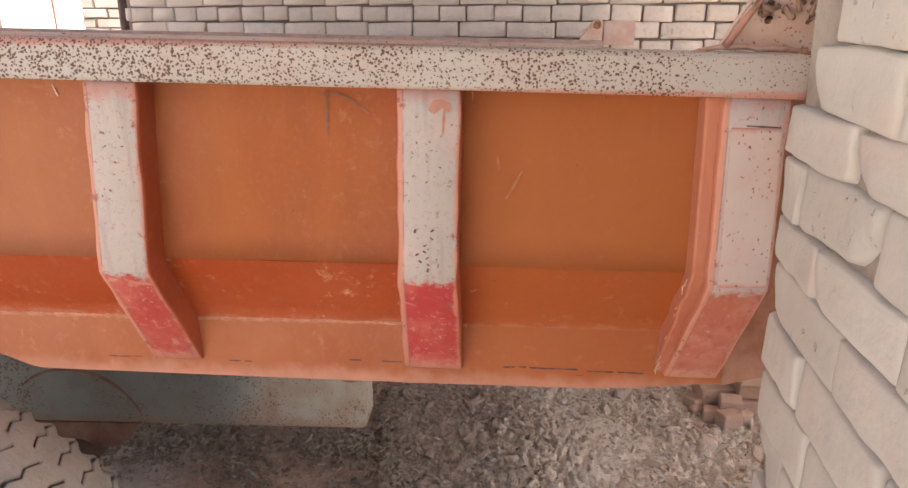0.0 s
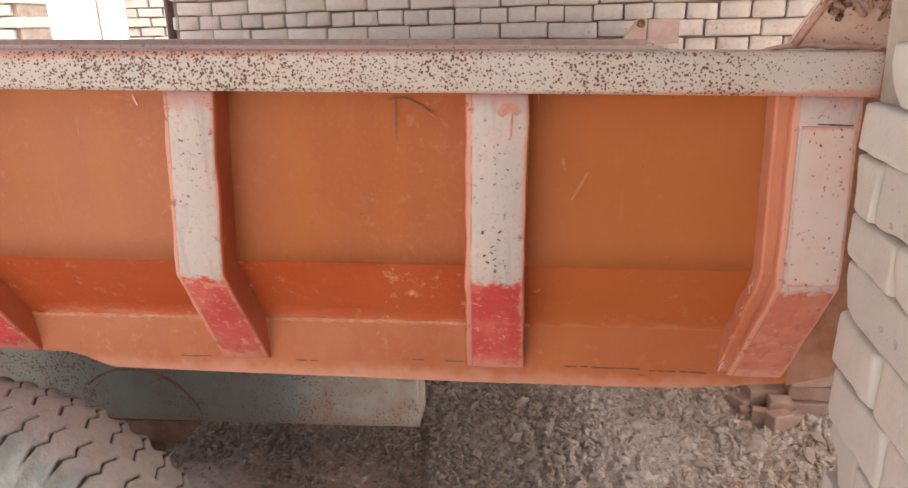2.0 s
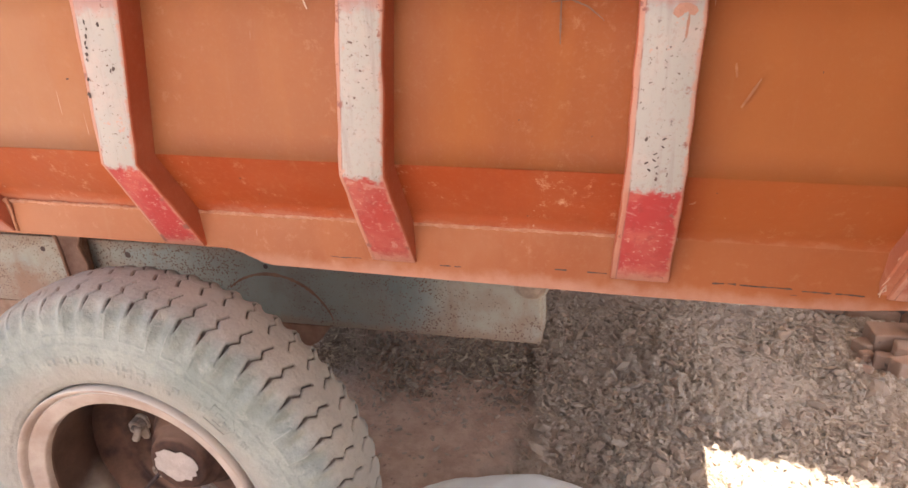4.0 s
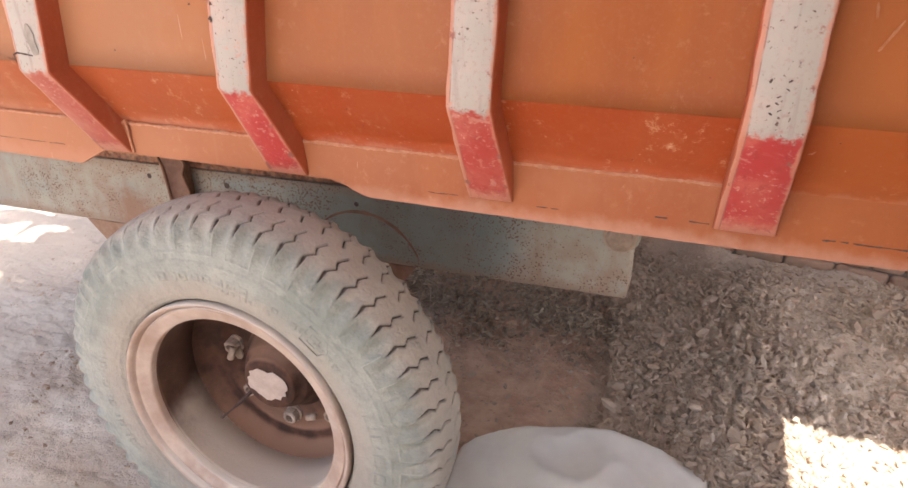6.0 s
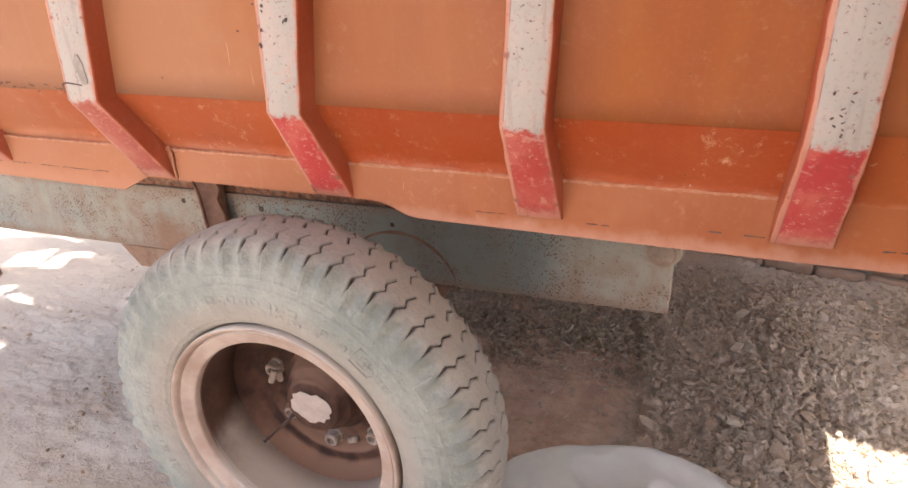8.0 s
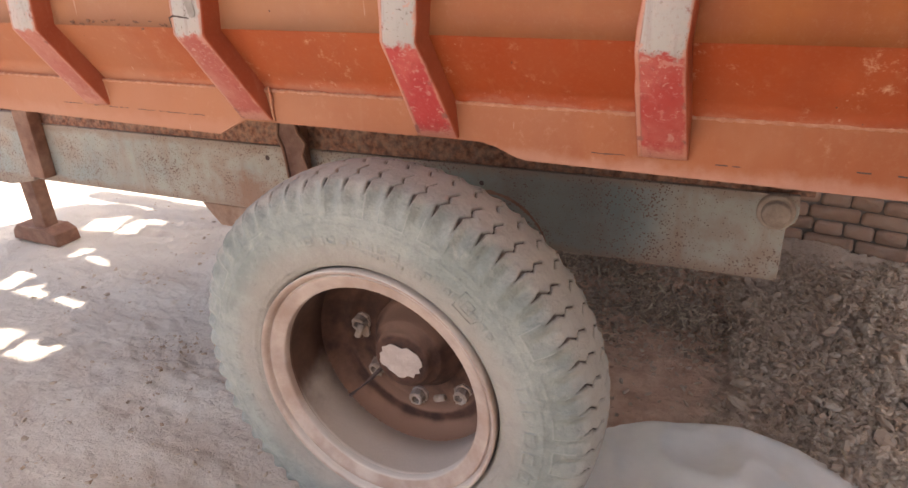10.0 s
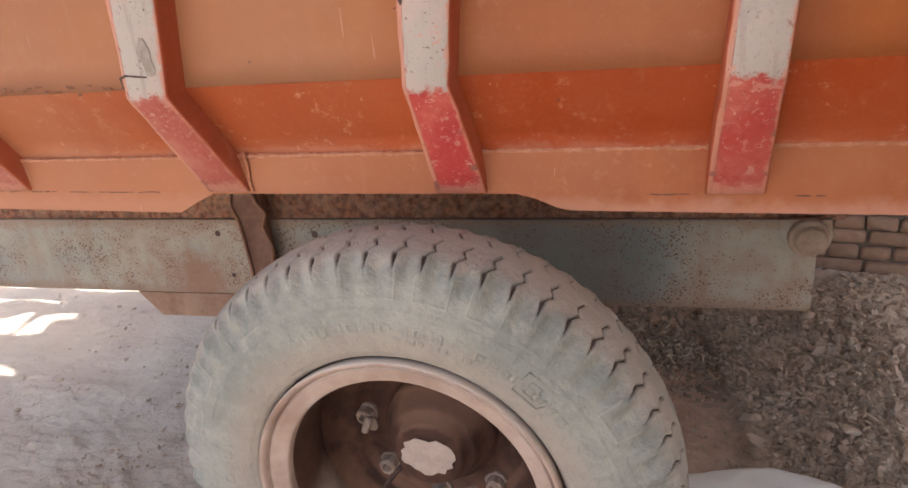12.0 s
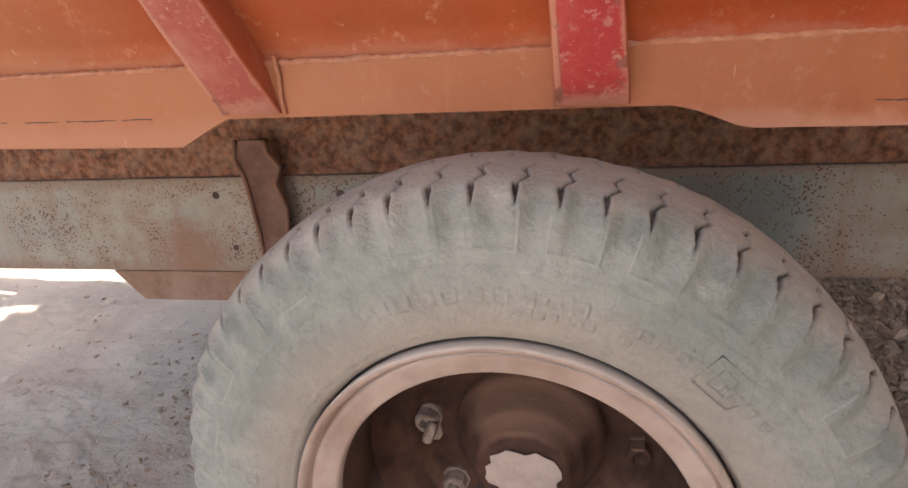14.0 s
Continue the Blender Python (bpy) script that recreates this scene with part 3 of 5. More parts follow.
def lumps(x, y, scale, seed):
    """Clods with narrow cracks between them, each at its own height."""
    warp = 0.35 * noise.noise((x * scale * 0.8, y * scale * 0.8, seed))
    d, p = noise.voronoi((x * scale + warp, y * scale - warp, seed))
    own = 0.5 + 0.5 * noise.noise((p[0].x * 3.7, p[0].y * 3.7, seed))
    return min(1.0, (d[1] - d[0]) * 2.0) * (0.35 + 0.95 * own)


def ground_height(x, y):
    trod = max(0.0, min(1.0, (-0.9 - x) / 0.4))
    h = 0.012 * noise.noise((x * 1.7, y * 1.7, 0.3)) + (0.006 + 0.008 * trod) * noise.noise((x * 6, y * 6, 4.0)) + 0.004 * noise.noise((x * 17, y * 17, 4.0))
    h += 0.011 * trod * (0.5 - abs(noise.noise((x * 4 + y * 2, y * 9, 7.0))))
    if trod > 0 and x > -3.2:
        churn = max(0.0, min(1.0, 2.2 * noise.noise((x * 1.5, y * 2.2, 31.0)) + 0.45))
        h += 0.010 * churn * trod * noise.noise((x * 13, y * 24, 3.0))
        if x > -2.9 and y > -0.5:
            h += 0.011 * churn * trod * lumps(x, y * 1.5, 19.0, 41.0)
    edge = rubble_edge(y)
    inside = max(0.0, min(1.0, (y - 0.1) / 0.3)) * max(0.0, min(1.0, (2.05 - y) / 0.5))
    rubble = max(0.0, min(1.0, (x - edge) / 0.05)) * inside
    rubble *= 1.0 - min(1.0, 3.0 * max(0.0, 1.0 - math.hypot((x + 0.225) / 0.52, (y - 0.405) / 0.44)))
    if rubble > 0:
        bare = max(0.0, min(1.0, 0.55 + 1.6 * noise.noise((x * 2.3, y * 2.3, 9.0))))
        h += rubble * (0.012 + 0.020 * noise.noise((x * 3.5, y * 3.5, 9.0)) + (0.008 + 0.024 * bare) * lumps(x, y, 24.0, 2.0) + (0.004 + 0.012 * bare) * lumps(x, y, 58.0, 5.0) + 0.005 * noise.noise((x * 60, y * 60, 6.0)))
    if -1.4 < x < edge + 0.05 and y > 0.9:
        loose = max(0.0, min(1.0, (y - 1.0) / 0.25)) * max(0.0, min(1.0, 0.6 + 1.8 * noise.noise((x * 3.4, y * 3.4, 17.0))))
        h += loose * (0.020 * lumps(x, y, 30.0, 8.0) + 0.010 * lumps(x, y, 66.0, 3.0))
    h -= 0.011 * inside * (0.6 + noise.noise((y * 9.0, 2.0, 0.0))) * math.exp(-((x - edge - 0.012) / 0.014) ** 2)
    foot = 1.77 + (1.95 - x) * 0.2 - y                      # soil and chips banked against the brick wall
    if 0.0 < foot < 0.4 and x > -0.5:
        h += max(0.0, 1.0 - foot / 0.4) * (0.035 + 0.05 * noise.noise((x * 4.0, y * 4.0, 51.0)) + 0.012 * lumps(x, y, 26.0, 12.0))
    heap = max(0.0, 1.0 - math.hypot((x + 0.75) / 0.55, (y - 1.9) / 0.5))
    return h + 0.10 * heap


def make_ground():
    def lines(stops, far):
        """Grid lines over (from, to, step) stretches, then ever wider ones to the horizon."""
        out = []
        for p, q, d in stops:
            n = max(1, round((q - p) / d))
            out += [p + (q - p) * i / n for i in range(n)]
        return [-v for v in far[::-1]] + out + [stops[-1][1]] + list(far)
    far = [6.5, 9, 14, 25, 60, 200, 900, 3000]
    xs = lines(((-5.0, -3.2, 0.030), (-3.2, -1.2, 0.014), (-1.2, -0.45, 0.010), (-0.45, 1.25, 0.0065), (1.25, 3.0, 0.030)), far)
    ys = lines(((-3.0, -0.5, 0.030), (-0.5, 0.3, 0.016), (0.3, 1.9, 0.0075), (1.9, 2.3, 0.014), (2.3, 4.5, 0.030)), far)
    verts, faces = [], []
    for y in ys:
        for x in xs:
            near = abs(x + 1) < 5 and abs(y) < 5
            verts.append((x, y, ground_height(x, y) if near else 0.0))
    k = len(xs)
    for j in range(len(ys) - 1):
        faces += [(j * k + i, j * k + i + 1, j * k + k + i + 1, j * k + k + i) for i in range(k - 1)]
    g = shape("ground", verts, faces, SOIL, smooth=True)
    return tagged(g, "dusty trodden soil yard with fine pale dust", "ground", kind="structure")


make_ground()


# ---- walls ----
BRICK_SETS = {}


def brick_mesh(kind, i, length, width, height, material, wear, cuts):
    key = (kind, i)
    if key not in BRICK_SETS:
        BRICK_SETS[key] = mesh_of(rough_block(length, width, height, 100 * i + 7 * len(kind), wear, cuts, 0.012 if kind[0] == "r" else 0.006), "brick", material, smooth=True)
    return BRICK_SETS[key]


def soft_brick(kind, i, length, width, height):
    """A hand-made brick worn to a pillow: broad round edges, a hollow or a bulge, a knocked corner."""
    key = ("soft" + kind, i)
    if key in BRICK_SETS:
        return BRICK_SETS[key]
    r = random.Random(500 + 37 * i + len(kind) + (9 if kind.endswith("h") else 0))
    half = Vector((length / 2, width / 2, height / 2))
    off = Vector((r.uniform(-50, 50), r.uniform(-50, 50), r.uniform(-50, 50)))
    rad = r.uniform(0.005, 0.009)
    nx, ny, nz = (16 if length > 0.15 else 10), 7, 8
    knock = (r.choice((-1, 1)), -1, r.choice((-1, 1)), r.uniform(0.0, 0.016))
    tilt = r.uniform(-0.09, 0.09)
    bm = bmesh.new()
    grid = {}
    for a in range(nx + 1):
        for b in range(ny + 1):
            for c in range(nz + 1):
                if a in (0, nx) or b in (0, ny) or c in (0, nz):
                    u = Vector((a / nx * 2 - 1, b / ny * 2 - 1, c / nz * 2 - 1))
                    u = Vector([math.sin(q * math.pi / 2) * 0.6 + q * 0.4 for q in u])
                    p = Vector((u.x * half.x, u.y * half.y, u.z * half.z))
                    core = Vector([max(-h + rad, min(h - rad, q)) for q, h in zip(p, half)])
                    d = p - core
                    if d.length > 1e-9:
                        p = core + d.normalized() * rad
                    near = max(0.0, 1 - (Vector((knock[0] * half.x, knock[1] * half.y, knock[2] * half.z)) - p).length / 0.045)
                    p += Vector((-knock[0], -knock[1], -knock[2])) * near * knock[3]
                    p.z += tilt * p.x * 0.12
                    p += 0.0042 * noise.noise_vector(p * 9 + off) + 0.0020 * noise.noise_vector(p * 28 + off)
                    grid[a, b, c] = bm.verts.new(p)
    def quad(*keys):
        bm.faces.new([grid[q] for q in keys])
    for a in range(nx):
        for b in range(ny):
            for c in (0, nz):
                quad((a, b, c), (a + 1, b, c), (a + 1, b + 1, c), (a, b + 1, c))
        for c in range(nz):
            quad((a, 0, c), (a + 1, 0, c), (a + 1, 0, c + 1), (a, 0, c + 1))
            quad((a, ny, c), (a + 1, ny, c), (a + 1, ny, c + 1), (a, ny, c + 1))
    for b in range(ny):
        for c in range(nz):
            for a in (0, nx):
                quad((a, b, c), (a, b + 1, c), (a, b + 1, c + 1), (a, b, c + 1))
    BRICK_SETS[key] = mesh_of(bm, "brick", WALLBRICK, smooth=True)
    return BRICK_SETS[key]


def brick_piece(me, m, parent):
    ob = new("brick", me)
    ob.parent = parent
    ob.matrix_basis = m
    return ob


def wall_core(name, label, start, heading, length, thick, height, inset, joint=None):
    """The mud joints and core of a wall; its bricks stand proud of it."""
    bm = bmesh.new()
    box(bm, 0.0, length, inset, thick - inset, 0.0, height)
    m = Matrix.Translation((*start, 0.0)) @ Matrix.Rotation(heading, 4, "Z")
    bmesh.ops.transform(bm, matrix=m, verts=bm.verts)
    w = part(name, bm, joint or MORTAR)
    return tagged(w, label, "wall", kind="structure"), m


def joined_bricks(name, placed, material, parent, label):
    """Bricks too many to keep apart, in one mesh."""
    verts, faces = [], []
    base = [rough_block(1, 1, 1, 900 + s, 0.02, (1, 1, 1), 0.06) for s in range(4)]
    for i, (m, size) in enumerate(placed):
        b = base[i % 4]
        b.verts.index_update()
        k = len(verts)
        mm = m @ Matrix.Diagonal((*size, 1))
        verts += [tuple(mm @ v.co) for v in b.verts]
        faces += [tuple(k + v.index for v in f.verts) for f in b.faces]
    for b in base:
        b.free()
    ob = shape(name, verts, faces, material, parent, label)
    return tagged(ob, kind="stuff")


def far_wall():
    """English bond: a course of headers on a course of stretchers."""
    start, heading, length, course = (1.95, 1.77), math.pi - math.atan(0.2), 3.73, 0.066
    wall, m = wall_core("wall_north", "whitewashed brick wall with dark recessed joints", start, heading, length, -0.24, 2.66, -0.012)
    rnd, rest = random.Random(4), []
    for c in range(40):
        header = c % 2 == 1
        pitch = 0.1195 if header else 0.206
        x = (-0.006 if header else 0.0) - rnd.uniform(0.0, 0.012) * (c not in (22, 23))
        while x < length - 0.02:
            gap = rnd.uniform(0.005, 0.010)
            a, b = max(x, 0.0), min(x + pitch - gap, length)
            x += pitch
            if b - a < 0.03:
                continue
            z = 0.023 + c * course + 0.031 + rnd.uniform(-0.003, 0.003)
            place = m @ Matrix.Translation(((a + b) / 2, -0.05 + rnd.uniform(-0.004, 0.004), z)) @ Matrix.Rotation(rnd.uniform(-0.022, 0.022), 4, "Y")
            red = c < 13
            shown = 21 <= c <= 25 or (c < 11 and 0.5 < (a + b) / 2 < 2.4)
            if shown:
                kind = ("red" if red else "far") + ("h" if header else "s")
                me = brick_mesh(kind, rnd.randrange(5), pitch - 0.0075, 0.115, 0.0595, REDBRICK if red else FARBRICK, 0.004, (2, 1, 1))
                brick_piece(me, place @ Matrix.Diagonal(((b - a) / (pitch - 0.0075), 1, 1, 1)), wall)
            else:
                rest.append((place, (b - a, 0.115, 0.058)))
    joined_bricks("brick_courses", rest, FARBRICKS, wall, "whitewashed bricks in alternating courses")


def near_wall():
    """The rough pale wall that ends at the trailer's rear corner."""
    heading = -math.pi / 2 - 0.078
    start, length, course = (0.484, -0.026), 2.6, 0.071
    wall, m = wall_core("wall_east", "rough wall of dusty pale worn bricks with thin dark joints", start, heading, length, 0.36, 2.56, 0.010, DRYJOINT)
    lean = Matrix.Identity(4)
    lean[1][2], lean[1][3] = -0.04, 0.0165 + 0.04 * 1.0
    lean[0][3] = 0.012
    wall.data.transform(m @ lean @ m.inverted())
    rnd = random.Random(11)
    rest = []
    # where the first bricks of the courses beside the trailer end
    ENDS = {12: (0.21,), 13: (0.10, 0.31), 14: (0.17, 0.36), 15: (0.135, 0.33), 16: (0.22, 0.42), 17: (0.132, 0.33), 18: (0.06, 0.262), 19: (0.19, 0.40), 20: (0.05, 0.27), 21: (0.12, 0.33)}
    # the courses are uneven: where each of those joints lies
    JOINTS = (0.941, 1.019, 1.099, 1.174, 1.244, 1.306, 1.379, 1.438, 1.511, 1.585)

    def joint(c):
        if c < 13:
            return JOINTS[0] - (13 - c) * course
        return JOINTS[c - 13] if c <= 22 else JOINTS[-1] + (c - 22) * course
    for c in range(-1, 35):
        x = rnd.uniform(-0.004, 0.004) if c not in (20, 21) else (0.046, 0.118)[c - 20]
        ends = [e for e in ENDS.get(c, ()) if e > x + 0.03]
        first = True
        while x < length:
            pick = 0.098 if (first and c % 2) or rnd.random() < 0.15 else 0.205
            ln = pick + rnd.uniform(-0.014, 0.014)
            if ends:
                ln = ends.pop(0) - x
                pick = 0.098 if ln < 0.13 else 0.205
            first = False
            tall = joint(c + 1) - joint(c)
            z = joint(c) + tall / 2 + rnd.uniform(-0.002, 0.002)
            proud = rnd.uniform(-0.003, 0.004)
            place = (m @ Matrix.Translation((x + ln / 2, 0.056 - proud + 0.0165 - 0.04 * (z - 1.0), z))
                     @ Matrix.Rotation(rnd.uniform(-0.03, 0.03), 4, "Y") @ Matrix.Rotation(rnd.uniform(-0.02, 0.02), 4, "Z"))
            if x < 1.0 and c >= 5:
                kind = "nearh" if pick < 0.13 else "nears"
                me = soft_brick(kind, rnd.randrange(9), pick, 0.115, 0.0695)
                brick_piece(me, place @ Matrix.Diagonal((ln / pick, 1, tall / 0.071, 1)), wall)
            else:
                rest.append((place, (ln, 0.112, 0.068)))
            x += ln + rnd.uniform(0.002, 0.006)
    joined_bricks("brick_courses", rest, WALLBRICKS, wall, "dusty pale bricks of the same wall")


def pier(name, label, centre, width, depth, height, course, seed):
    wall, m = wall_core(name, label, (centre[0] - width / 2, centre[1]), 0.0, width, depth, height, 0.015)
    rnd, placed = random.Random(seed), []
    for c in range(int(height / course)):
        x = 0.0 if c % 2 else -0.12
        while x < width:
            a, b = max(x, -0.004), min(x + 0.235, width + 0.004)
            if b - a > 0.03:
                placed.append((m @ Matrix.Translation(((a + b) / 2, depth / 2 + rnd.uniform(-0.006, 0.006), (c + 0.5) * course)), (b - a, depth + 0.02, course * 0.87)))
            x += 0.25
    joined_bricks("brick_courses", placed, PIERBRICKS, wall, "bricks toned grey to stand for the pier's shade")


def roof():
    """Boards laid overhead with gaps, which let spots of sun through."""
    z = 3.4
    shift = Vector((SUN.x / -SUN.z * z, SUN.y / -SUN.z * z))
    # sunlit spots on the soil, each by its corners
    far_spots = [((-3.49, 1.09), (-3.54, 1.24), (-3.36, 1.33), (-3.29, 1.14)), ((-3.28, 1.12), (-3.29, 1.30), (-3.14, 1.36), (-3.11, 1.31), (-3.20, 1.27), (-3.15, 1.15)),
                 ((-3.25, 0.83), (-3.26, 0.92), (-3.19, 0.95), (-3.17, 0.84)), ((-3.13, 0.83), (-3.08, 0.87), (-2.98, 0.85), (-2.92, 0.80)),
                 ((-2.88, 0.795), (-2.86, 0.815), (-2.77, 0.805), (-2.73, 0.775)), ((-2.645, 0.74), (-2.63, 0.79), (-2.58, 0.76), (-2.585, 0.72))]
    near_spots = [((-3.25, 0.46), (-3.31, 0.63), (-3.20, 0.68), (-3.165, 0.49)), ((-3.14, 0.48), (-3.12, 0.53), (-3.06, 0.59), (-3.04, 0.54), (-2.96, 0.53), (-2.95, 0.48)),
                  ((-2.90, 0.495), (-2.88, 0.53), (-2.74, 0.535), (-2.71, 0.49)), ((-2.65, 0.495), (-2.62, 0.512), (-2.51, 0.50)),
                  ((-2.90, 0.17), (-2.86, 0.27), (-2.75, 0.28), (-2.74, 0.12)), ((-2.67, 0.13), (-2.70, 0.25), (-2.57, 0.30), (-2.51, 0.26), (-2.52, 0.15))]
    side_spot = [(0.28, 0.42), (0.30, 0.70), (0.27, 0.97), (0.36, 0.965), (0.44, 0.935), (0.57, 0.945), (0.66, 0.90), (1.00, 0.87), (1.00, 0.42)]
    open_edge = [(-2.60, 9.0), (-2.62, 1.45), (-2.88, 1.46), (-3.04, 1.52), (-3.22, 1.47), (-3.35, 1.42), (-3.60, 1.44), (-3.81, 1.35), (-3.91, 1.28), (-3.87, 1.07), (-4.00, 0.91), (-9.0, 0.80)]
    holes = [[(x - shift.x, y - shift.y) for x, y in h] for h in (*far_spots, *near_spots, side_spot)]
    rim = [(x - shift.x, y - shift.y) for x, y in open_edge]
    rim[0], rim[-1] = (rim[1][0], 3.6), (-4.3, rim[-2][1])
    outline = [(-4.3, -1.9), (3.2, -1.9), (3.2, 3.6)] + [(max(-4.29, x), y) for x, y in rim[:-1]] + [rim[-1]]
    bm = bmesh.new()
    for loop in (outline, *holes):
        ring = [bm.verts.new((x, y, z)) for x, y in loop]
        for a, b in zip(ring, ring[1:] + ring[:1]):
            bm.edges.new((a, b))
    bmesh.ops.triangle_fill(bm, use_beauty=True, use_dissolve=False, edges=bm.edges, normal=(0, 0, 1))
    r = bmesh.ops.extrude_face_region(bm, geom=list(bm.faces))
    bmesh.ops.translate(bm, verts=[v for v in r["geom"] if isinstance(v, bmesh.types.BMVert)], vec=(0, 0, 0.02))
    tagged(part("ceiling", bm, ROOFING), "old board roof with gaps that let sun through", "roof", kind="structure")


far_wall()
near_wall()
pier("wall_1", "pale brick pier beside the open gateway", (-3.47, 5.35), 0.42, 0.35, 2.6, 0.083, 21)
pier("wall_2", "pale brick pier at the yard's edge", (-4.28, 3.83), 1.4, 0.35, 2.6, 0.083, 22)
roof()


# ---- the trailer ----
trailer = tagged(new("tipping_trailer"), "orange steel farm trailer with white and red ribs", "trailer")
trailer.location = (-0.92, 0.9, 0.0)
TRAILER_BASE = Matrix.Translation((0.92, -0.9, 0.0))


def tpart(name, bm, material, parent=None, label="", smooth=False):
    ob = part(name, bm, material, parent or trailer, label, smooth)
    if parent is None:
        ob.matrix_parent_inverse = TRAILER_BASE
    return ob


def tshape(name, verts, faces, material, parent=None, label="", smooth=False):
    ob = shape(name, verts, faces, material, parent or trailer, label, smooth)
    if parent is None:
        ob.matrix_parent_inverse = TRAILER_BASE
    return ob


REAR, FRONT, FAR = 0.50, -2.36, 1.86
SAG = 0.0178                        # the rail drops towards the rear, for each metre


def sloped(ob, low=None, high=None):
    """Drops a part along the rail's slope; between low and high the drop grows from nothing."""
    for v in ob.data.vertices:
        k = 1.0 if low is None else max(0.0, min(1.0, (v.co.z - low) / (high - low)))
        v.co.z -= SAG * v.co.x * k
    return ob



def sheet(points, thick, x0, x1, nx, material, name, label, dent=0.0):
    """A bent sheet along x through (y, z) points, gently dented."""
    verts, faces = [], []
    rows = []
    for (ya, za), (yb, zb) in zip(points, points[1:]):
        k = max(1, int(math.hypot(yb - ya, zb - za) / 0.045))
        rows += [(ya + (yb - ya) * s / k, za + (zb - za) * s / k) for s in range(k)]
    rows.append(points[-1])
    for side in (0, 1):
        for y, z in rows:
            for i in range(nx + 1):
                x = x0 + (x1 - x0) * i / nx
                d = dent * noise.noise((x * 3.1, z * 3.1, 1.7)) if 0 < i < nx else 0.0
                verts.append((x, y + d + side * thick, z))
    k, n = nx + 1, len(rows) * (nx + 1)
    for s in (0, n):
        for r in range(len(rows) - 1):
            faces += [(s + r * k + i, s + r * k + i + 1, s + r * k + k + i + 1, s + r * k + k + i)[::1 if s else -1] for i in range(nx)]
    last = (len(rows) - 1) * k
    faces += [(last + i, last + i + 1, n + last + i + 1, n + last + i) for i in range(nx)]
    return tshape(name, verts, faces, material, None, label, True)


sloped(sheet([(0.050, 1.47), (0.050, 1.196)], 0.004, FRONT, REAR, 90, PANEL, "side_panel", "faded orange upper side sheet", 0.006), 1.196, 1.47)
sheet([(0.050, 1.196), (0.1405, 1.050)], 0.004, FRONT, REAR, 90, BAND, "lower_panel", "deep orange sheet sloping inwards", 0.003)

SILL_OUTLINE = [(REAR, 1.071), (REAR - 0.004, 0.979), (0.44, 0.975), (0.36, 0.966), (0.28, 0.9625), (0.0, 0.9600), (-0.643, 0.9605), (-0.662, 0.964), (-0.705, 0.984), (-0.735, 0.991), (-1.322, 0.988),
                (-1.400, 0.947), (FRONT, 0.952), (FRONT, 1.049)]
tpart("sill_plate", prism(SILL_OUTLINE, 0.129, 0.141, "y", 0.0015), SILL, None, "dusty orange sill plate cut away above the wheel")


def bead(name, x0, x1, y, z, r, material, seed, step=0.006, rise=0.0):
    """An uneven weld bead along x."""
    rnd = random.Random(seed)
    bm = bmesh.new()
    n = int((x1 - x0) / step)
    rings = []
    for i in range(n + 1):
        x = x0 + (x1 - x0) * i / n
        q = r * (0.55 + 0.75 * rnd.random())
        zz = z + rise * x + 0.0015 * noise.noise((x * 25, seed, 0))
        rings.append([bm.verts.new((x, y - q * math.cos(a), zz + q * math.sin(a))) for a in (-1.4, -0.5, 0.5, 1.4)])
    for i, (a, b) in enumerate(zip(rings, rings[1:])):
        if material is INK and noise.noise((i * 0.55, seed * 2.3, 0.0)) < -0.34:
            continue
        for s in range(3):
            bm.faces.new((a[s], a[s + 1], b[s + 1], b[s]))
    return tpart(name, bm, material, None, "", True)


bead("weld_bead", FRONT, 0.09, 0.131, 1.0675, 0.0042, WELD, 3, rise=0.0078)
bm = bmesh.new()
tube(bm, [(-1.232, 0.121, 1.068), (-1.230, 0.124, 1.04), (-1.233, 0.126, 1.015), (-1.230, 0.126, 0.992)], 0.0032, 7)
tpart("weld_run", bm, WELD, None, "pale run of weld beside the rib", True)
bead("weld_bead", -0.105, -0.085, 0.1295, 0.9985, 0.0013, INK, 5)
bead("weld_bead", -0.05, -0.018, 0.1295, 0.9975, 0.0013, INK, 6)
bead("weld_bead", 0.15, 0.27, 0.1295, 0.9955, 0.0016, INK, 8)
bead("weld_bead", 0.285, 0.375, 0.1295, 0.993, 0.0015, INK, 9)
for i, (x, z) in enumerate(((0.268, 0.985), (0.270, 0.976), (0.272, 0.968))):
    bead("weld_bead", x, x + 0.011, 0.1295, z, 0.0011, INK, 90 + i)
for i, (a, b) in enumerate(((-1.93, -1.86), (-1.84, -1.79), (-1.77, -1.68), (-1.66, -1.60), (-1.585, -1.50), (-1.49, -1.44))):
    bead("weld_bead", a, b, 0.1295, 0.9885, 0.0011, INK, 70 + i)
bead("weld_bead", -0.52, -0.46, 0.1295, 0.990, 0.0011, INK, 10)
bead("weld_bead", -0.31, -0.27, 0.1295, 0.9885, 0.0012, INK, 11)

# rail along the top, its lip, the far side, the floor
sloped(tpart("top_rail", prism([(-0.004, 1.4500), (-0.008, 1.455), (-0.009, 1.4965), (-0.005, 1.5020), (0.060, 1.503), (0.064, 1.495), (0.064, 1.452)], FRONT - 0.01, REAR + 0.004, "x", 0.0015),
             RAIL, None, "pale pink top rail pitted with brown rust"))
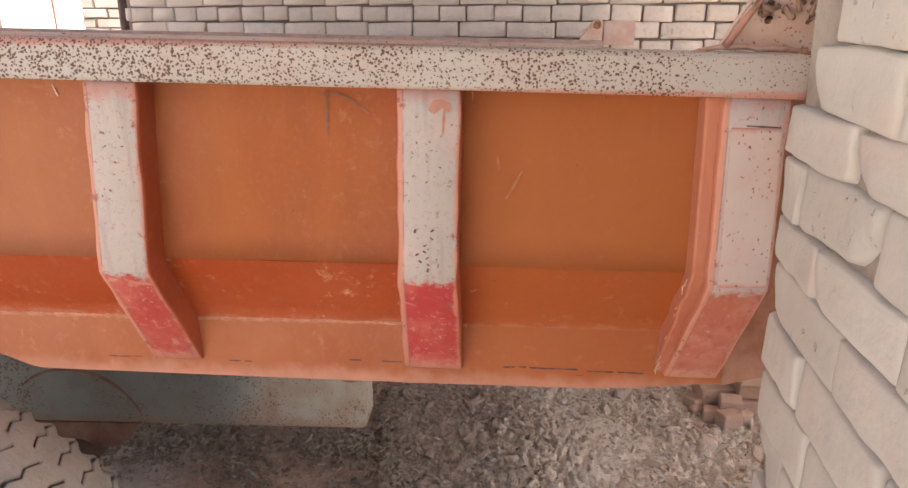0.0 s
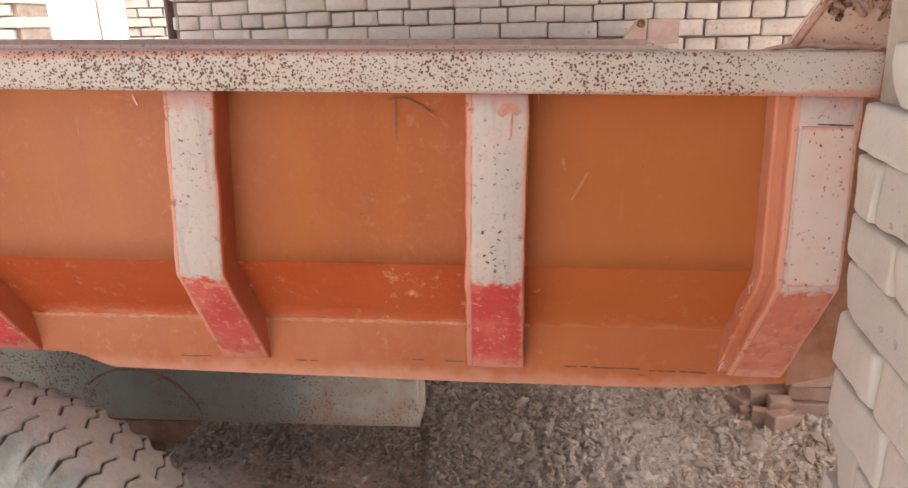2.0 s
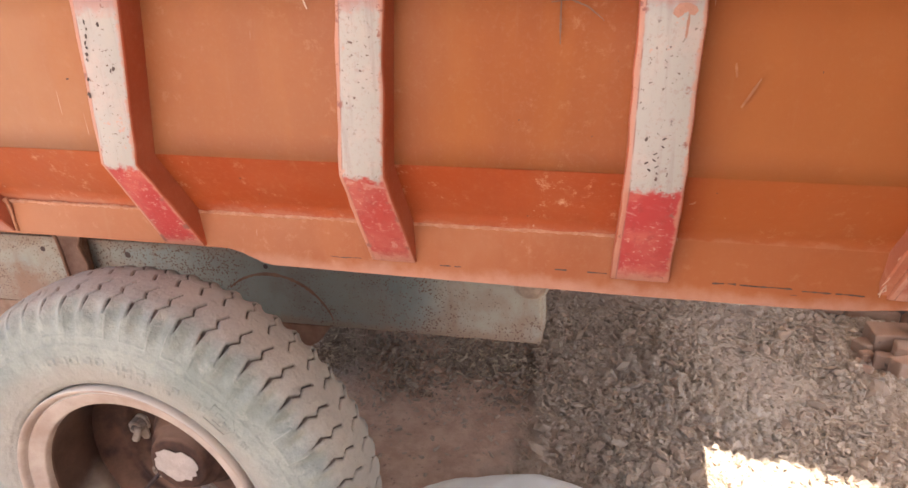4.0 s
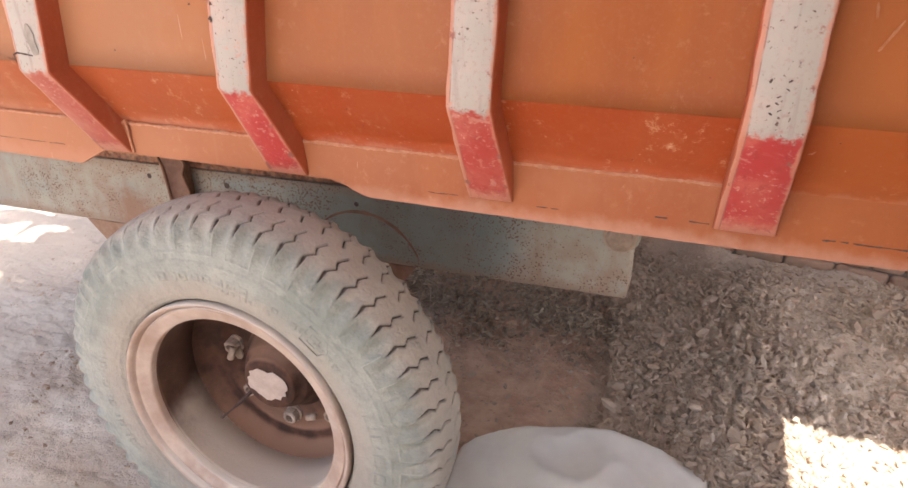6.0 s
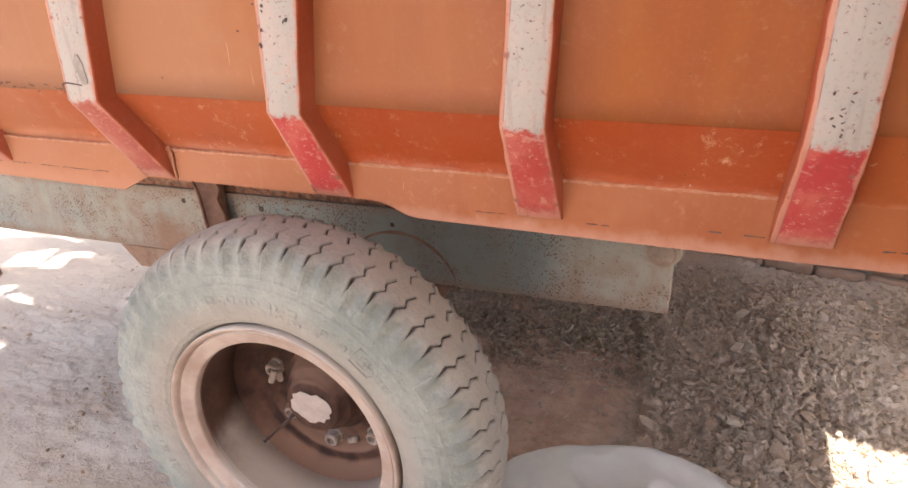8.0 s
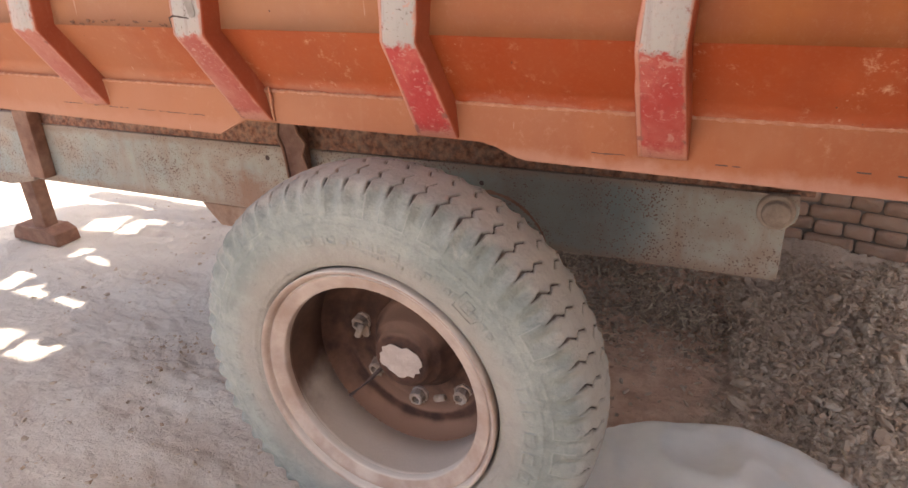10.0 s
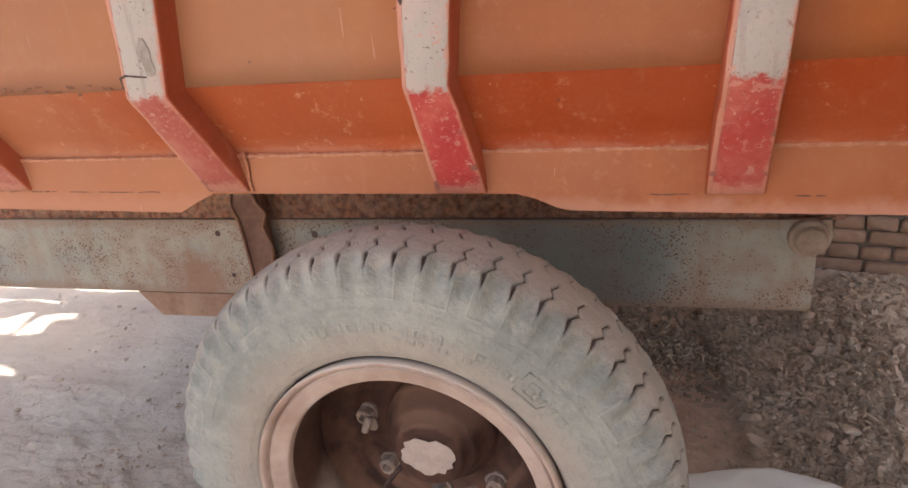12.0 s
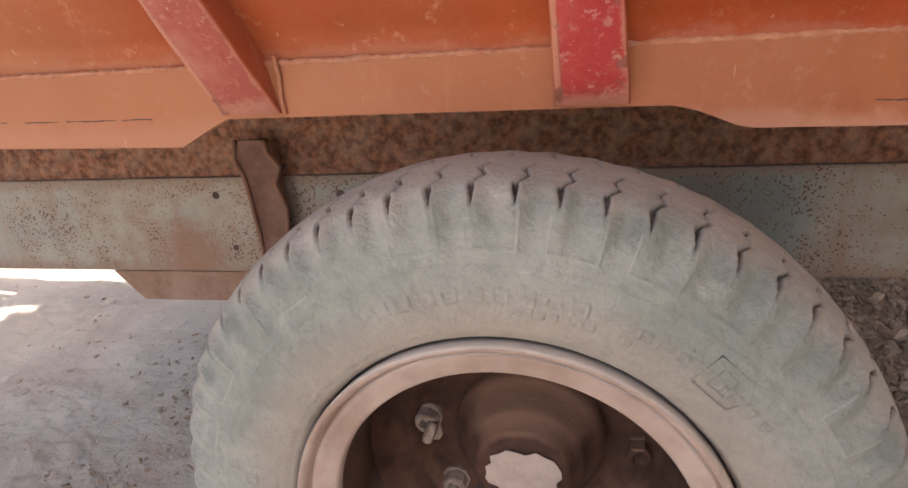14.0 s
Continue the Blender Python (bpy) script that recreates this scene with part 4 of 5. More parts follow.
sloped(tpart("rail_lip", prism([(0.056, 1.499), (0.056, 1.5075), (0.075, 1.5075), (0.075, 1.499)], FRONT, 0.26, "x", 0.001), PLATE, None, "thin pinkish lip behind the rail"))
tpart("far_panel", boxed(FRONT, REAR, FAR - 0.01, FAR, 0.96, 1.46, bevel=0.002), PANEL)
sloped(tpart("far_rail", boxed(FRONT, REAR, FAR - 0.05, FAR + 0.02, 1.430, 1.480, bevel=0.004), FADEDPINK))
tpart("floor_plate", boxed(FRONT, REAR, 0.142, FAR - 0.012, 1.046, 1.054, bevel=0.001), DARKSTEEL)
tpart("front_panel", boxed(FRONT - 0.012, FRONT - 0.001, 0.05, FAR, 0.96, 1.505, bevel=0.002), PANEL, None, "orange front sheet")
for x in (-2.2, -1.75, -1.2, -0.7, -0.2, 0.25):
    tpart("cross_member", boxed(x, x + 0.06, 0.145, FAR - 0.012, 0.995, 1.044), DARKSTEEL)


def lerp(a, b, t):
    return a + (b - a) * t


def rib(top, bend, foot, seed, boundary=1.186, tint=(0.60, 0.42, 0.36), plate=False):
    """A stiffener: an upright face, then a taper back to the sill."""
    bm = bmesh.new()
    rnd = random.Random(seed)
    head = 1.4495 - SAG * top[0]
    ys = [(0.0, head), (0.0, 1.19), (0.122, 0.993)]
    cols = []
    mark = bm.verts.layers.float.new("across")
    levels = [(top, ys[0], 0.052)] + [((lerp(top[0], bend[0], k), lerp(top[1], bend[1], k)), (0.0, lerp(head, 1.19, k)), 0.052) for k in (0.12, 0.25, 0.37, 0.5, 0.62, 0.75, 0.88)]
    levels += [(bend, ys[1], 0.057)] + [((lerp(bend[0], foot[0], k), lerp(bend[1], foot[1], k)), (lerp(0, 0.122, k), lerp(1.19, 0.993, k)), lerp(0.057, 0.139, min(1.0, k / 0.66))) for k in (0.06, 0.2, 0.33, 0.5, 0.66, 0.83)]
    levels += [(foot, ys[2], 0.136)]
    b = 0.005
    for (xa, xb), (y, z), back in levels:
        j = rnd.uniform(-0.0012, 0.0012)
        w = 0.0016 * noise.noise((z * 30, seed * 3.0, 0.0))
        cols.append([bm.verts.new(p) for p in ((xa, back, z), (xa + j + w, y + b, z), (xa + j + w + b * 0.35, y + b * 0.3, z), (xa + j + b, y, z), ((xa + xb) / 2, y - 0.0012 + w, z), (xb + j - b, y, z),
                                               (xb + j - w - b * 0.35, y + b * 0.3, z), (xb + j - w, y + b, z), (xb, back, z))])
        for v in cols[-1]:
            v[mark] = (v.co.x - xa) / (xb - xa)
    for a, c in zip(cols, cols[1:]):
        for s in range(8):
            f = bm.faces.new((a[s], a[s + 1], c[s + 1], c[s]))
            f.material_index = 0 if 2 <= s <= 5 else 1
            f.smooth = 1 <= s <= 6
    bm.faces.new(cols[-1])
    bm.faces.new(cols[0][::-1])
    for f in bm.faces:
        if len(f.verts) > 4:
            f.material_index = 1
    lows = ((0.40, 0.115, 0.07), (0.46, 0.18, 0.12), (0.42, 0.35, 0.315)) if plate else LOWS.get(seed, ())
    front = rib_front("rib_front_paint", boundary, tint, *lows)
    return tpart("rib", bm, (front, FLANGE if plate else REDSIDE), None, "steel rib painted white above and red below" if not plate else "pale pink rear rib with reddish foot")


# the red feet have faded differently
LOWS = {2: ((0.38, 0.042, 0.033), (0.43, 0.095, 0.070)), 4: ((0.36, 0.085, 0.060), (0.42, 0.15, 0.11)),
        5: ((0.36, 0.10, 0.07), (0.42, 0.16, 0.11))}
RIBS = [((0.410, 0.492), (0.417, 0.499), (0.404, 0.489)), ((0.004, 0.088), (0.0, 0.083), (-0.013, 0.083)), ((-0.412, -0.338), (-0.432, -0.356), (-0.439, -0.354)),
        ((-0.856, -0.765), (-0.868, -0.796), (-0.871, -0.781)), ((-1.338, -1.235), (-1.352, -1.272), (-1.325, -1.237)),
        ((-1.83, -1.74), (-1.86, -1.775), (-1.84, -1.755)), ((-2.33, -2.24), (-2.35, -2.27), (-2.345, -2.262))]
for i, r in enumerate(RIBS):
    rib(*r, seed=i, boundary=(1.182, 1.186, 1.184, 1.178, 1.186, 1.188, 1.186)[i], tint=(0.50, 0.27, 0.22) if i == 0 else (0.52, 0.36, 0.31), plate=i == 0)

# a welded strip beside the rear rib: upright, then spreading under the foot
flange = bmesh.new()
rnd = random.Random(61)
rows = []
for i in range(26):
    k = i / 25
    if k < 0.56:
        q = k / 0.56
        xa, xb, y, z, back = lerp(0.394, 0.401, q), lerp(0.4135, 0.421, q), 0.014, lerp(1.441, 1.205, q), 0.050
    else:
        q = (k - 0.56) / 0.44
        xa, xb, y, z, back = lerp(0.401, 0.392, q), lerp(0.421, 0.412, q), lerp(0.012, 0.1235, min(1.0, q * 1.02)), lerp(1.205, 1.000, q), lerp(0.053, 0.139, min(1.0, q * 1.4))
        xa += rnd.uniform(-0.004, 0.003)
    rows.append([flange.verts.new(p) for p in ((xa, back, z), (xa, y + 0.003, z), (xa + 0.003, y, z), (xb, y, z), (xb, back, z))])
for a, c in zip(rows, rows[1:]):
    for s in range(4):
        flange.faces.new((a[s], a[s + 1], c[s + 1], c[s]))
flange.faces.new(rows[-1])
tpart("rib_flange", flange, FLANGE, None, "orange strip welded beside the rear rib")
# the cover plate on the rear rib
tpart("cover_plate", prism([(0.4235, 1.406), (0.484, 1.4045), (0.4895, 1.30), (0.4925, 1.196), (0.431, 1.193), (0.4265, 1.30)], -0.0032, -0.0005, "y", 0.0008), COVER, None, "pale pink cover plate with rubbed edges")
rnd = random.Random(62)
for i in range(10):
    q = rnd.random() ** 0.8
    x, y, z = lerp(0.401, 0.393, q), lerp(0.012, 0.122, q), lerp(1.235, 1.004, q)
    bm = bmesh.new()
    tube(bm, [(x, y, z), (x + rnd.uniform(-0.004, 0.003), y + 0.003, z - rnd.uniform(0.004, 0.012)), (x + rnd.uniform(-0.006, 0.004), y + 0.006, z - rnd.uniform(0.012, 0.02))], rnd.uniform(0.0006, 0.0013), 5)
    tpart("weld_flake", bm, PALEFLAKE, None, "", True)

# tailgate, its upper plate, hinge ear on the far rail
tpart("tailgate", prism([(0.506, 1.446), (0.532, 1.446), (0.566, 1.16), (0.548, 1.055), (0.536, 1.055), (0.545, 1.16)], 0.162, FAR, "y", 0.002), GATE, None, "rust-streaked orange tailgate, closed")
tpart("gate_post", prism([(0.502, 0.968), (0.56, 0.985), (0.64, 1.01), (0.64, 1.495), (0.502, 1.495)], 0.142, 0.158, "y", 0.003), POSTRUST, None, "rusty brown corner post of the tailgate")
gate = tpart("gate_corner_plate", prism([(0.418, 1.4965), (0.428, 1.517), (0.452, 1.556), (0.530, 1.672), (1.05, 1.672), (1.05, 1.4965)], 0.045, 0.052, "y", 0.001), PLATE, None, "pinkish rusty corner plate above the tailgate")
bm = bmesh.new()
tube(bm, [(0.416, 0.040, 1.500), (0.436, 0.039, 1.533), (0.456, 0.040, 1.562), (0.535, 0.040, 1.678)], 0.0042, 8)
tpart("edge_bar", bm, UNDERCOAT, gate, "brown rusty bar along the slanting edge", True)
bm = bmesh.new()
tube(bm, [(0.408, 0.043, 1.498), (0.428, 0.043, 1.533), (0.446, 0.043, 1.562), (0.52, 0.043, 1.672)], 0.0026, 6)
tpart("edge_bar", bm, PLATE, gate, "", True)
rnd = random.Random(8)
bm = bmesh.new()
for i in range(26):
    x, z = 0.448 + rnd.random() * 0.075, 1.535 + rnd.random() * 0.06
    tube(bm, [(x, 0.041, z), (x + rnd.uniform(-0.012, 0.012), 0.035, z + rnd.uniform(-0.010, 0.010)), (x + rnd.uniform(-0.016, 0.016), 0.040, z + rnd.uniform(-0.014, 0.014))], 0.002 + 0.0025 * rnd.random(), 6)
tagged(tpart("twisted_wire", bm, HANGER, gate, "rusty twisted fastening wire", True), kind="stuff")
rnd = random.Random(18)
bm = bmesh.new()
tube(bm, [(0.36 + 0.012 * i, 0.041 + rnd.uniform(-0.003, 0.002), 1.4965 - SAG * 0.36 + 0.0035 * min(i, 4) - 0.0006 * i + rnd.uniform(-0.0022, 0.0022)) for i in range(14)], 0.0034, 6)
tpart("weld_seam", bm, PALEFLAKE, gate, "ragged whitish seam along the rail", True)
ear = prism([(0.405, 1.466), (0.415, 1.478), (0.455, 1.536), (0.465, 1.546), (0.480, 1.549), (0.493, 1.544), (0.496, 1.466)], FAR - 0.03, FAR - 0.015, "y", 0.002)
hinge = tpart("hinge_ear", ear, PLATE, None, "pinkish hinge ear with a bolt hole on the far rail")
v, f = lathe([(FAR - 0.033, 0.0), (FAR - 0.033, 0.010), (FAR - 0.036, 0.012), (FAR - 0.030, 0.016)], 20, (0.476, 1.528))
tshape("bolt", v, f, RUST, hinge, "", True)
tpart("hinge_block", boxed(0.500, 0.615, FAR - 0.03, FAR + 0.01, 1.455, 1.541), FADEDPINK)

# frame under the body
tpart("upper_channel", prism([(FRONT - 1.0, 0.7455), (-0.13, 0.7985), (-0.13, 0.955), (FRONT - 1.0, 0.955)], 0.566, 0.62, "y", 0.003), CHANNEL, None, "rusty brown channel under the body")
BEAM_SIDE = [(-3.75, 0.508), (-0.178, 0.588), (-0.178, 0.803), (-3.75, 0.744)]
tpart("chassis_beam", prism(BEAM_SIDE, 0.556, 0.66, "y", 0.006), BEAM, None, "grey-green chassis beam with flaking paint")
tpart("chassis_beam", prism(BEAM_SIDE, 1.34, 1.44, "y", 0.006), BEAM)
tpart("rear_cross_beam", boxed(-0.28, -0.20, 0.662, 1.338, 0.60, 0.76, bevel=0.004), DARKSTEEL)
lobe = [(-0.265, 0.806), (-0.160, 0.808)] + [(-0.203 + 0.047 * math.cos(radians(a)), 0.768 + 0.047 * math.sin(radians(a))) for a in range(0, -181, -15)]
boss = tpart("pivot_bracket", prism(lobe, 0.540, 0.5545, "y", 0.003), BEAM, None, "rounded bracket of the tipping pivot")
v, f = lathe([(0.540, 0.040), (0.524, 0.040), (0.519, 0.036), (0.521, 0.031), (0.521, 0.0305), (0.507, 0.029), (0.503, 0.025), (0.503, 0.0)], 32, (-0.203, 0.770))
tshape("pivot_pin", v, f, PIN, boss, "round pivot pin with a collar", True)
# Dark discs on the beam's face stand in for the shade inside holes.
for x, z, r in ((-1.654, 0.738, 0.0075), (-1.360, 0.742, 0.0085), (-0.925, 0.742, 0.006), (-1.63, 0.615, 0.006)):
    v, f = lathe([(0.5555, r * 1.15), (0.5548, r), (0.5552, 0.0)], 16, (x, z))
    tshape("bolt_hole", v, f, INK)
WAVY_R = [(-1.494, 0.868), (-1.489, 0.842), (-1.466, 0.812), (-1.482, 0.775), (-1.464, 0.725), (-1.474, 0.66), (-1.468, 0.612), (-1.482, 0.592)]
WAVY_L = [(-1.528, 0.588), (-1.537, 0.612), (-1.538, 0.66), (-1.546, 0.76), (-1.550, 0.79), (-1.566, 0.83), (-1.556, 0.868)]
upright = tpart("upright_channel", prism(WAVY_L[::-1][:1] + WAVY_R + WAVY_L[:-1], 0.516, 0.524, "y", 0.0015), CHANNELRUST, None, "rusty bent upright channel")
for side in (WAVY_R[:-1], WAVY_L[1:]):
    bm = bmesh.new()
    tube(bm, [(x, 0.513, z) for x, z in side], 0.0048, 8)
    tpart("rolled_edge", bm, RUST, upright, "worn rusty rolled edge", True)
tpart("channel_flange", boxed(-1.50, -1.484, 0.523, 0.554, 0.60, 0.86, bevel=0.002), RUST)
tpart("upright_channel", boxed(-2.80, -2.715, 0.505, 0.555, 0.560, 0.82, bevel=0.004), RUST, None, "rusty upright channel on the beam")
tpart("spring_hanger", prism([(-1.975, 0.546), (-1.905, 0.472), (-1.62, 0.480), (-1.54, 0.556)], 0.5585, 0.585, "y", 0.003), HANGER, None, "rusty tan spring hanger plate")
tpart("spring_hanger", prism([(-1.10, 0.563), (-0.752, 0.574), (-0.795, 0.520), (-0.835, 0.498), (-1.08, 0.485)], 0.558, 0.585, "y", 0.003), RUST)
bm = bmesh.new()
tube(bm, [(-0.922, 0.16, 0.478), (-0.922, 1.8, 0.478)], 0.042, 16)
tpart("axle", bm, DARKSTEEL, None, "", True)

# drawbar stand
tpart("stand_plate", prism([(-3.40, 0.80), (-2.84, 0.80), (-2.83, 0.53), (-2.98, 0.50), (-3.22, 0.50), (-3.40, 0.56)], 0.535, 0.5545, "y", 0.003), BEAM, None, "pale plate carrying the parking stand")
stand = tpart("parking_stand", prism([(-3.58, 0.66), (-3.48, 0.66), (-3.46, 0.05), (-3.55, 0.05)], 0.90, 0.97, "y", 0.004), RUST, None, "steel parking stand resting on the soil")
tpart("stand_foot", prism([(-3.70, 0.008), (-3.36, 0.008), (-3.37, 0.070), (-3.43, 0.092), (-3.58, 0.080), (-3.65, 0.092), (-3.69, 0.055)], 0.87, 1.00, "y", 0.006), RUST, stand, "bent steel foot")
tpart("stand_arm", boxed(-3.60, -3.44, 0.662, 0.90, 0.58, 0.66), RUST, stand)


# ---- the wheel ----
HUBX, HUBZ = -0.918, 0.478
TYRE_Y = 0.029


def tyre():
    """A worn bias-ply tyre: zigzag slots from both shoulders, blocks embossed below them."""
    half = [(0.084, 0.288), (0.094, 0.2925), (0.100, 0.297), (0.1080, 0.320), (0.1125, 0.350), (0.1125, 0.380), (0.108, 0.405), (0.102, 0.425), (0.094, 0.442), (0.083, 0.4560), (0.070, 0.4660), (0.048, 0.4730), (0.026, 0.4762), (0.0, 0.4775)]
    keys = [(-y, r) for y, r in half] + [(y, r) for y, r in half[::-1]][1:]
    keys = np.array(keys)
    seg = np.r_[0, np.cumsum(np.hypot(*np.diff(keys, axis=0).T))]
    s = np.linspace(0, seg[-1], 196)
    def smooth(col):
        p = np.interp(s, seg, keys[:, col])
        for _ in range(5):
            p[1:-1] = 0.25 * p[:-2] + 0.5 * p[1:-1] + 0.25 * p[2:]
        return p
    py, pr = smooth(0), smooth(1)
    ty, tr = np.gradient(py), np.gradient(pr)
    ln = np.hypot(ty, tr)
    ny, nr = -tr / ln, ty / ln                       # outward normal
    pitches, per = 60, 22
    steps = pitches * per
    a = 2 * np.pi * np.arange(steps) / steps
    A, S = np.meshgrid(a, s, indexing="ij")
    Y, R = np.broadcast_to(py, A.shape), np.broadcast_to(pr, A.shape)
    pitch = 2 * np.pi / pitches
    side = np.where(Y < 0, 0.0, 0.5)
    ph = (A / pitch + side) % 1.0 - 0.5              # place within one pitch
    near = seg[-1] / 2 - np.abs(S - seg[-1] / 2)     # length from the nearer bead
    n_sh, n_end = 0.165, 0.266                       # from the shoulder's edge to a third of the crown
    k = np.clip((near - n_sh) / (n_end - n_sh), 0, 1)
    zig = np.where(k < 0.42, 0.10 * (k / 0.42 - 0.5), np.where(k < 0.60, 0.05 - 0.26 * (k - 0.42) / 0.18, np.where(k < 0.75, -0.21 + 0.16 * (k - 0.60) / 0.15, -0.05 - 0.22 * (k - 0.75) / 0.25)))
    taper = np.clip(k / 0.36, 0, 1)
    width = np.where(k < 0.36, 0.012 + 0.095 * taper ** 1.5, np.where(k < 0.46, 0.107 - 0.052 * (k - 0.36) / 0.10, 0.055))
    slot = np.clip(1.25 * (1 - np.abs(ph - zig) / (width + 1e-6)), 0, 1)
    slot *= (near > n_sh) * (near < n_end)
    jitter = np.sin(A * 13.0) * 0.5 + np.sin(A * 7.0 + 1.3) * 0.5
    deep = slot * np.clip(0.15 + k / 0.34, 0, 1)
    d = -0.013 * deep * (0.85 + 0.25 * jitter)
    # shallow swell of each lug at the shoulder
    lug = np.exp(-((near - 0.174) / 0.032) ** 2)
    d += 0.0062 * lug * np.cos(2 * np.pi * ph)
    # embossed frames under every second lug, and rings on the wall
    ph2 = (A / (2 * pitch)) % 1.0 - 0.5
    low, high = 0.128, 0.172
    inside = (np.abs(ph2) < 0.34) & (near > low) & (near < high)
    line = inside & ((np.abs(ph2) > 0.318) | (near < low + 0.0035)) & (np.sin(A * 5 + 1) > -0.75)
    d += 0.0017 * line * (Y < 0)
    d += 0.0013 * np.exp(-((near - 0.110) / 0.0022) ** 2) + 0.0010 * np.exp(-((near - 0.030) / 0.002) ** 2) - 0.0010 * np.exp(-((near - 0.022) / 0.0025) ** 2)
    for start, count, r0, tall, wide in ((1.95, 9, 0.078, 0.016, 0.020), (1.50, 10, 0.060, 0.009, 0.010), (1.10, 8, 0.074, 0.011, 0.016), (0.28, 5, 0.085, 0.026, 0.034), (5.4, 10, 0.075, 0.016, 0.020), (3.6, 10, 0.075, 0.018, 0.020)):
        for q in range(count):
            c = start - q * wide * 1.45 / 0.36
            da = ((A - c + np.pi) % (2 * np.pi) - np.pi) * 0.36
            mark = (np.abs(da) < wide / 2) & (np.abs(near - r0) < tall / 2)
            hollow = (np.abs(da) < wide / 2 - 0.0035) & (np.abs(near - r0) < tall / 2 - 0.0035)
            outline = mark & ~hollow
            d += 0.0030 * outline * (Y < 0) * (0.6 + 0.4 * np.sin(A * 41))
    wob = 0.0012 * np.sin(3 * A + 0.6) + 0.0008 * np.sin(8 * A)
    yy = TYRE_Y + Y + ny * d
    rr = R + nr * d + wob * (near / 0.25)
    flat = np.clip((-np.sin(A) - 0.965) / 0.035, 0, 1)   # squat where it stands on the soil
    rr = rr - 0.010 * flat * np.clip((R - 0.40) / 0.07, 0, 1)
    verts = np.stack([HUBX + rr * np.cos(A), yy, HUBZ + rr * np.sin(A)], -1).reshape(-1, 3)
    n = len(s)
    i = np.arange(steps)[:, None] * n
    j = ((np.arange(steps) + 1) % steps)[:, None] * n
    q = np.arange(n - 1)[None, :]
    faces = np.stack([i + q, j + q, j + q + 1, i + q + 1], -1).reshape(-1, 4)
    rubbed = line & (Y < 0) & (np.sin(A * 9 + 2) > -0.2)
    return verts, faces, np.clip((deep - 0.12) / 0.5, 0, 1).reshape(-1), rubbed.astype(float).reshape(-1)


rim_profile = [(-0.040, 0.2370), (-0.052, 0.2380), (-0.0555, 0.2400), (-0.0565, 0.2430), (-0.0600, 0.252), (-0.0635, 0.262), (-0.0665, 0.2690), (-0.0660, 0.2705), (-0.0590, 0.2722), (-0.0600, 0.2742), (-0.0700, 0.2752),
               (-0.0755, 0.2790), (-0.0790, 0.2830), (-0.0785, 0.2860), (-0.0740, 0.2875), (-0.062, 0.2865), (-0.050, 0.284), (0.11, 0.270)]
v, f = lathe(rim_profile, 120, (HUBX, HUBZ))
wheel = tshape("wheel", v, f, RIM, None, "truck wheel with a dusty brown steel rim", True)
wheel.location = (-0.004, 0.020, -0.005)
v, f = lathe([(0.125, 0.262), (0.125, 0.240), (0.02, 0.239), (-0.030, 0.2385), (-0.0395, 0.2370), (-0.0395, 0.2440), (0.11, 0.2605)], 96, (HUBX, HUBZ))
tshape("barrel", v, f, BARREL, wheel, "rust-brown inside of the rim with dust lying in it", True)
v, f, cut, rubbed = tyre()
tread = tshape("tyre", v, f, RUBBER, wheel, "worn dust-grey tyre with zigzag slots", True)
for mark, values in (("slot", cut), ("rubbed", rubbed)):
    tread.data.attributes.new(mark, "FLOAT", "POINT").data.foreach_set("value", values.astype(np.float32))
disc_profile = [(0.06, 0.2425), (0.100, 0.238), (0.128, 0.222), (0.136, 0.205), (0.130, 0.196), (0.138, 0.188), (0.152, 0.180), (0.160, 0.176), (0.162, 0.10), (0.162, 0.0)]
v, f = lathe(disc_profile, 72, (HUBX, HUBZ))
tshape("wheel_disc", v, f, HUB, wheel, "dished brown wheel disc", True)
hub_profile = [(0.163, 0.118), (0.135, 0.116), (0.130, 0.108), (0.118, 0.100), (0.100, 0.092), (0.090, 0.088), (0.084, 0.084), (0.080, 0.074), (0.064, 0.071), (0.058, 0.067), (0.055, 0.060), (0.054, 0.0)]
v, f = lathe(hub_profile, 48, (HUBX, HUBZ))
tshape("hub", v, f, HUB, wheel, "rusty brown hub with a round cap", True)
rnd = random.Random(5)
bm = bmesh.new()
ring = [bm.verts.new((HUBX + 0.001 + 1.24 * rr * math.cos(a), 0.0515, HUBZ + 0.002 + 0.9 * rr * math.sin(a))) for a, rr in [(2 * math.pi * i / 26, 0.046 + rnd.uniform(-0.007, 0.004)) for i in range(26)]]
bm.faces.new(ring)
r = bmesh.ops.extrude_face_region(bm, geom=list(bm.faces))
bmesh.ops.translate(bm, verts=[q for q in r["geom"] if isinstance(q, bmesh.types.BMVert)], vec=(0, -0.0015, 0))
tpart("dust_cake", bm, BARE, wheel, "ragged pale cake of dried mud on the cap")


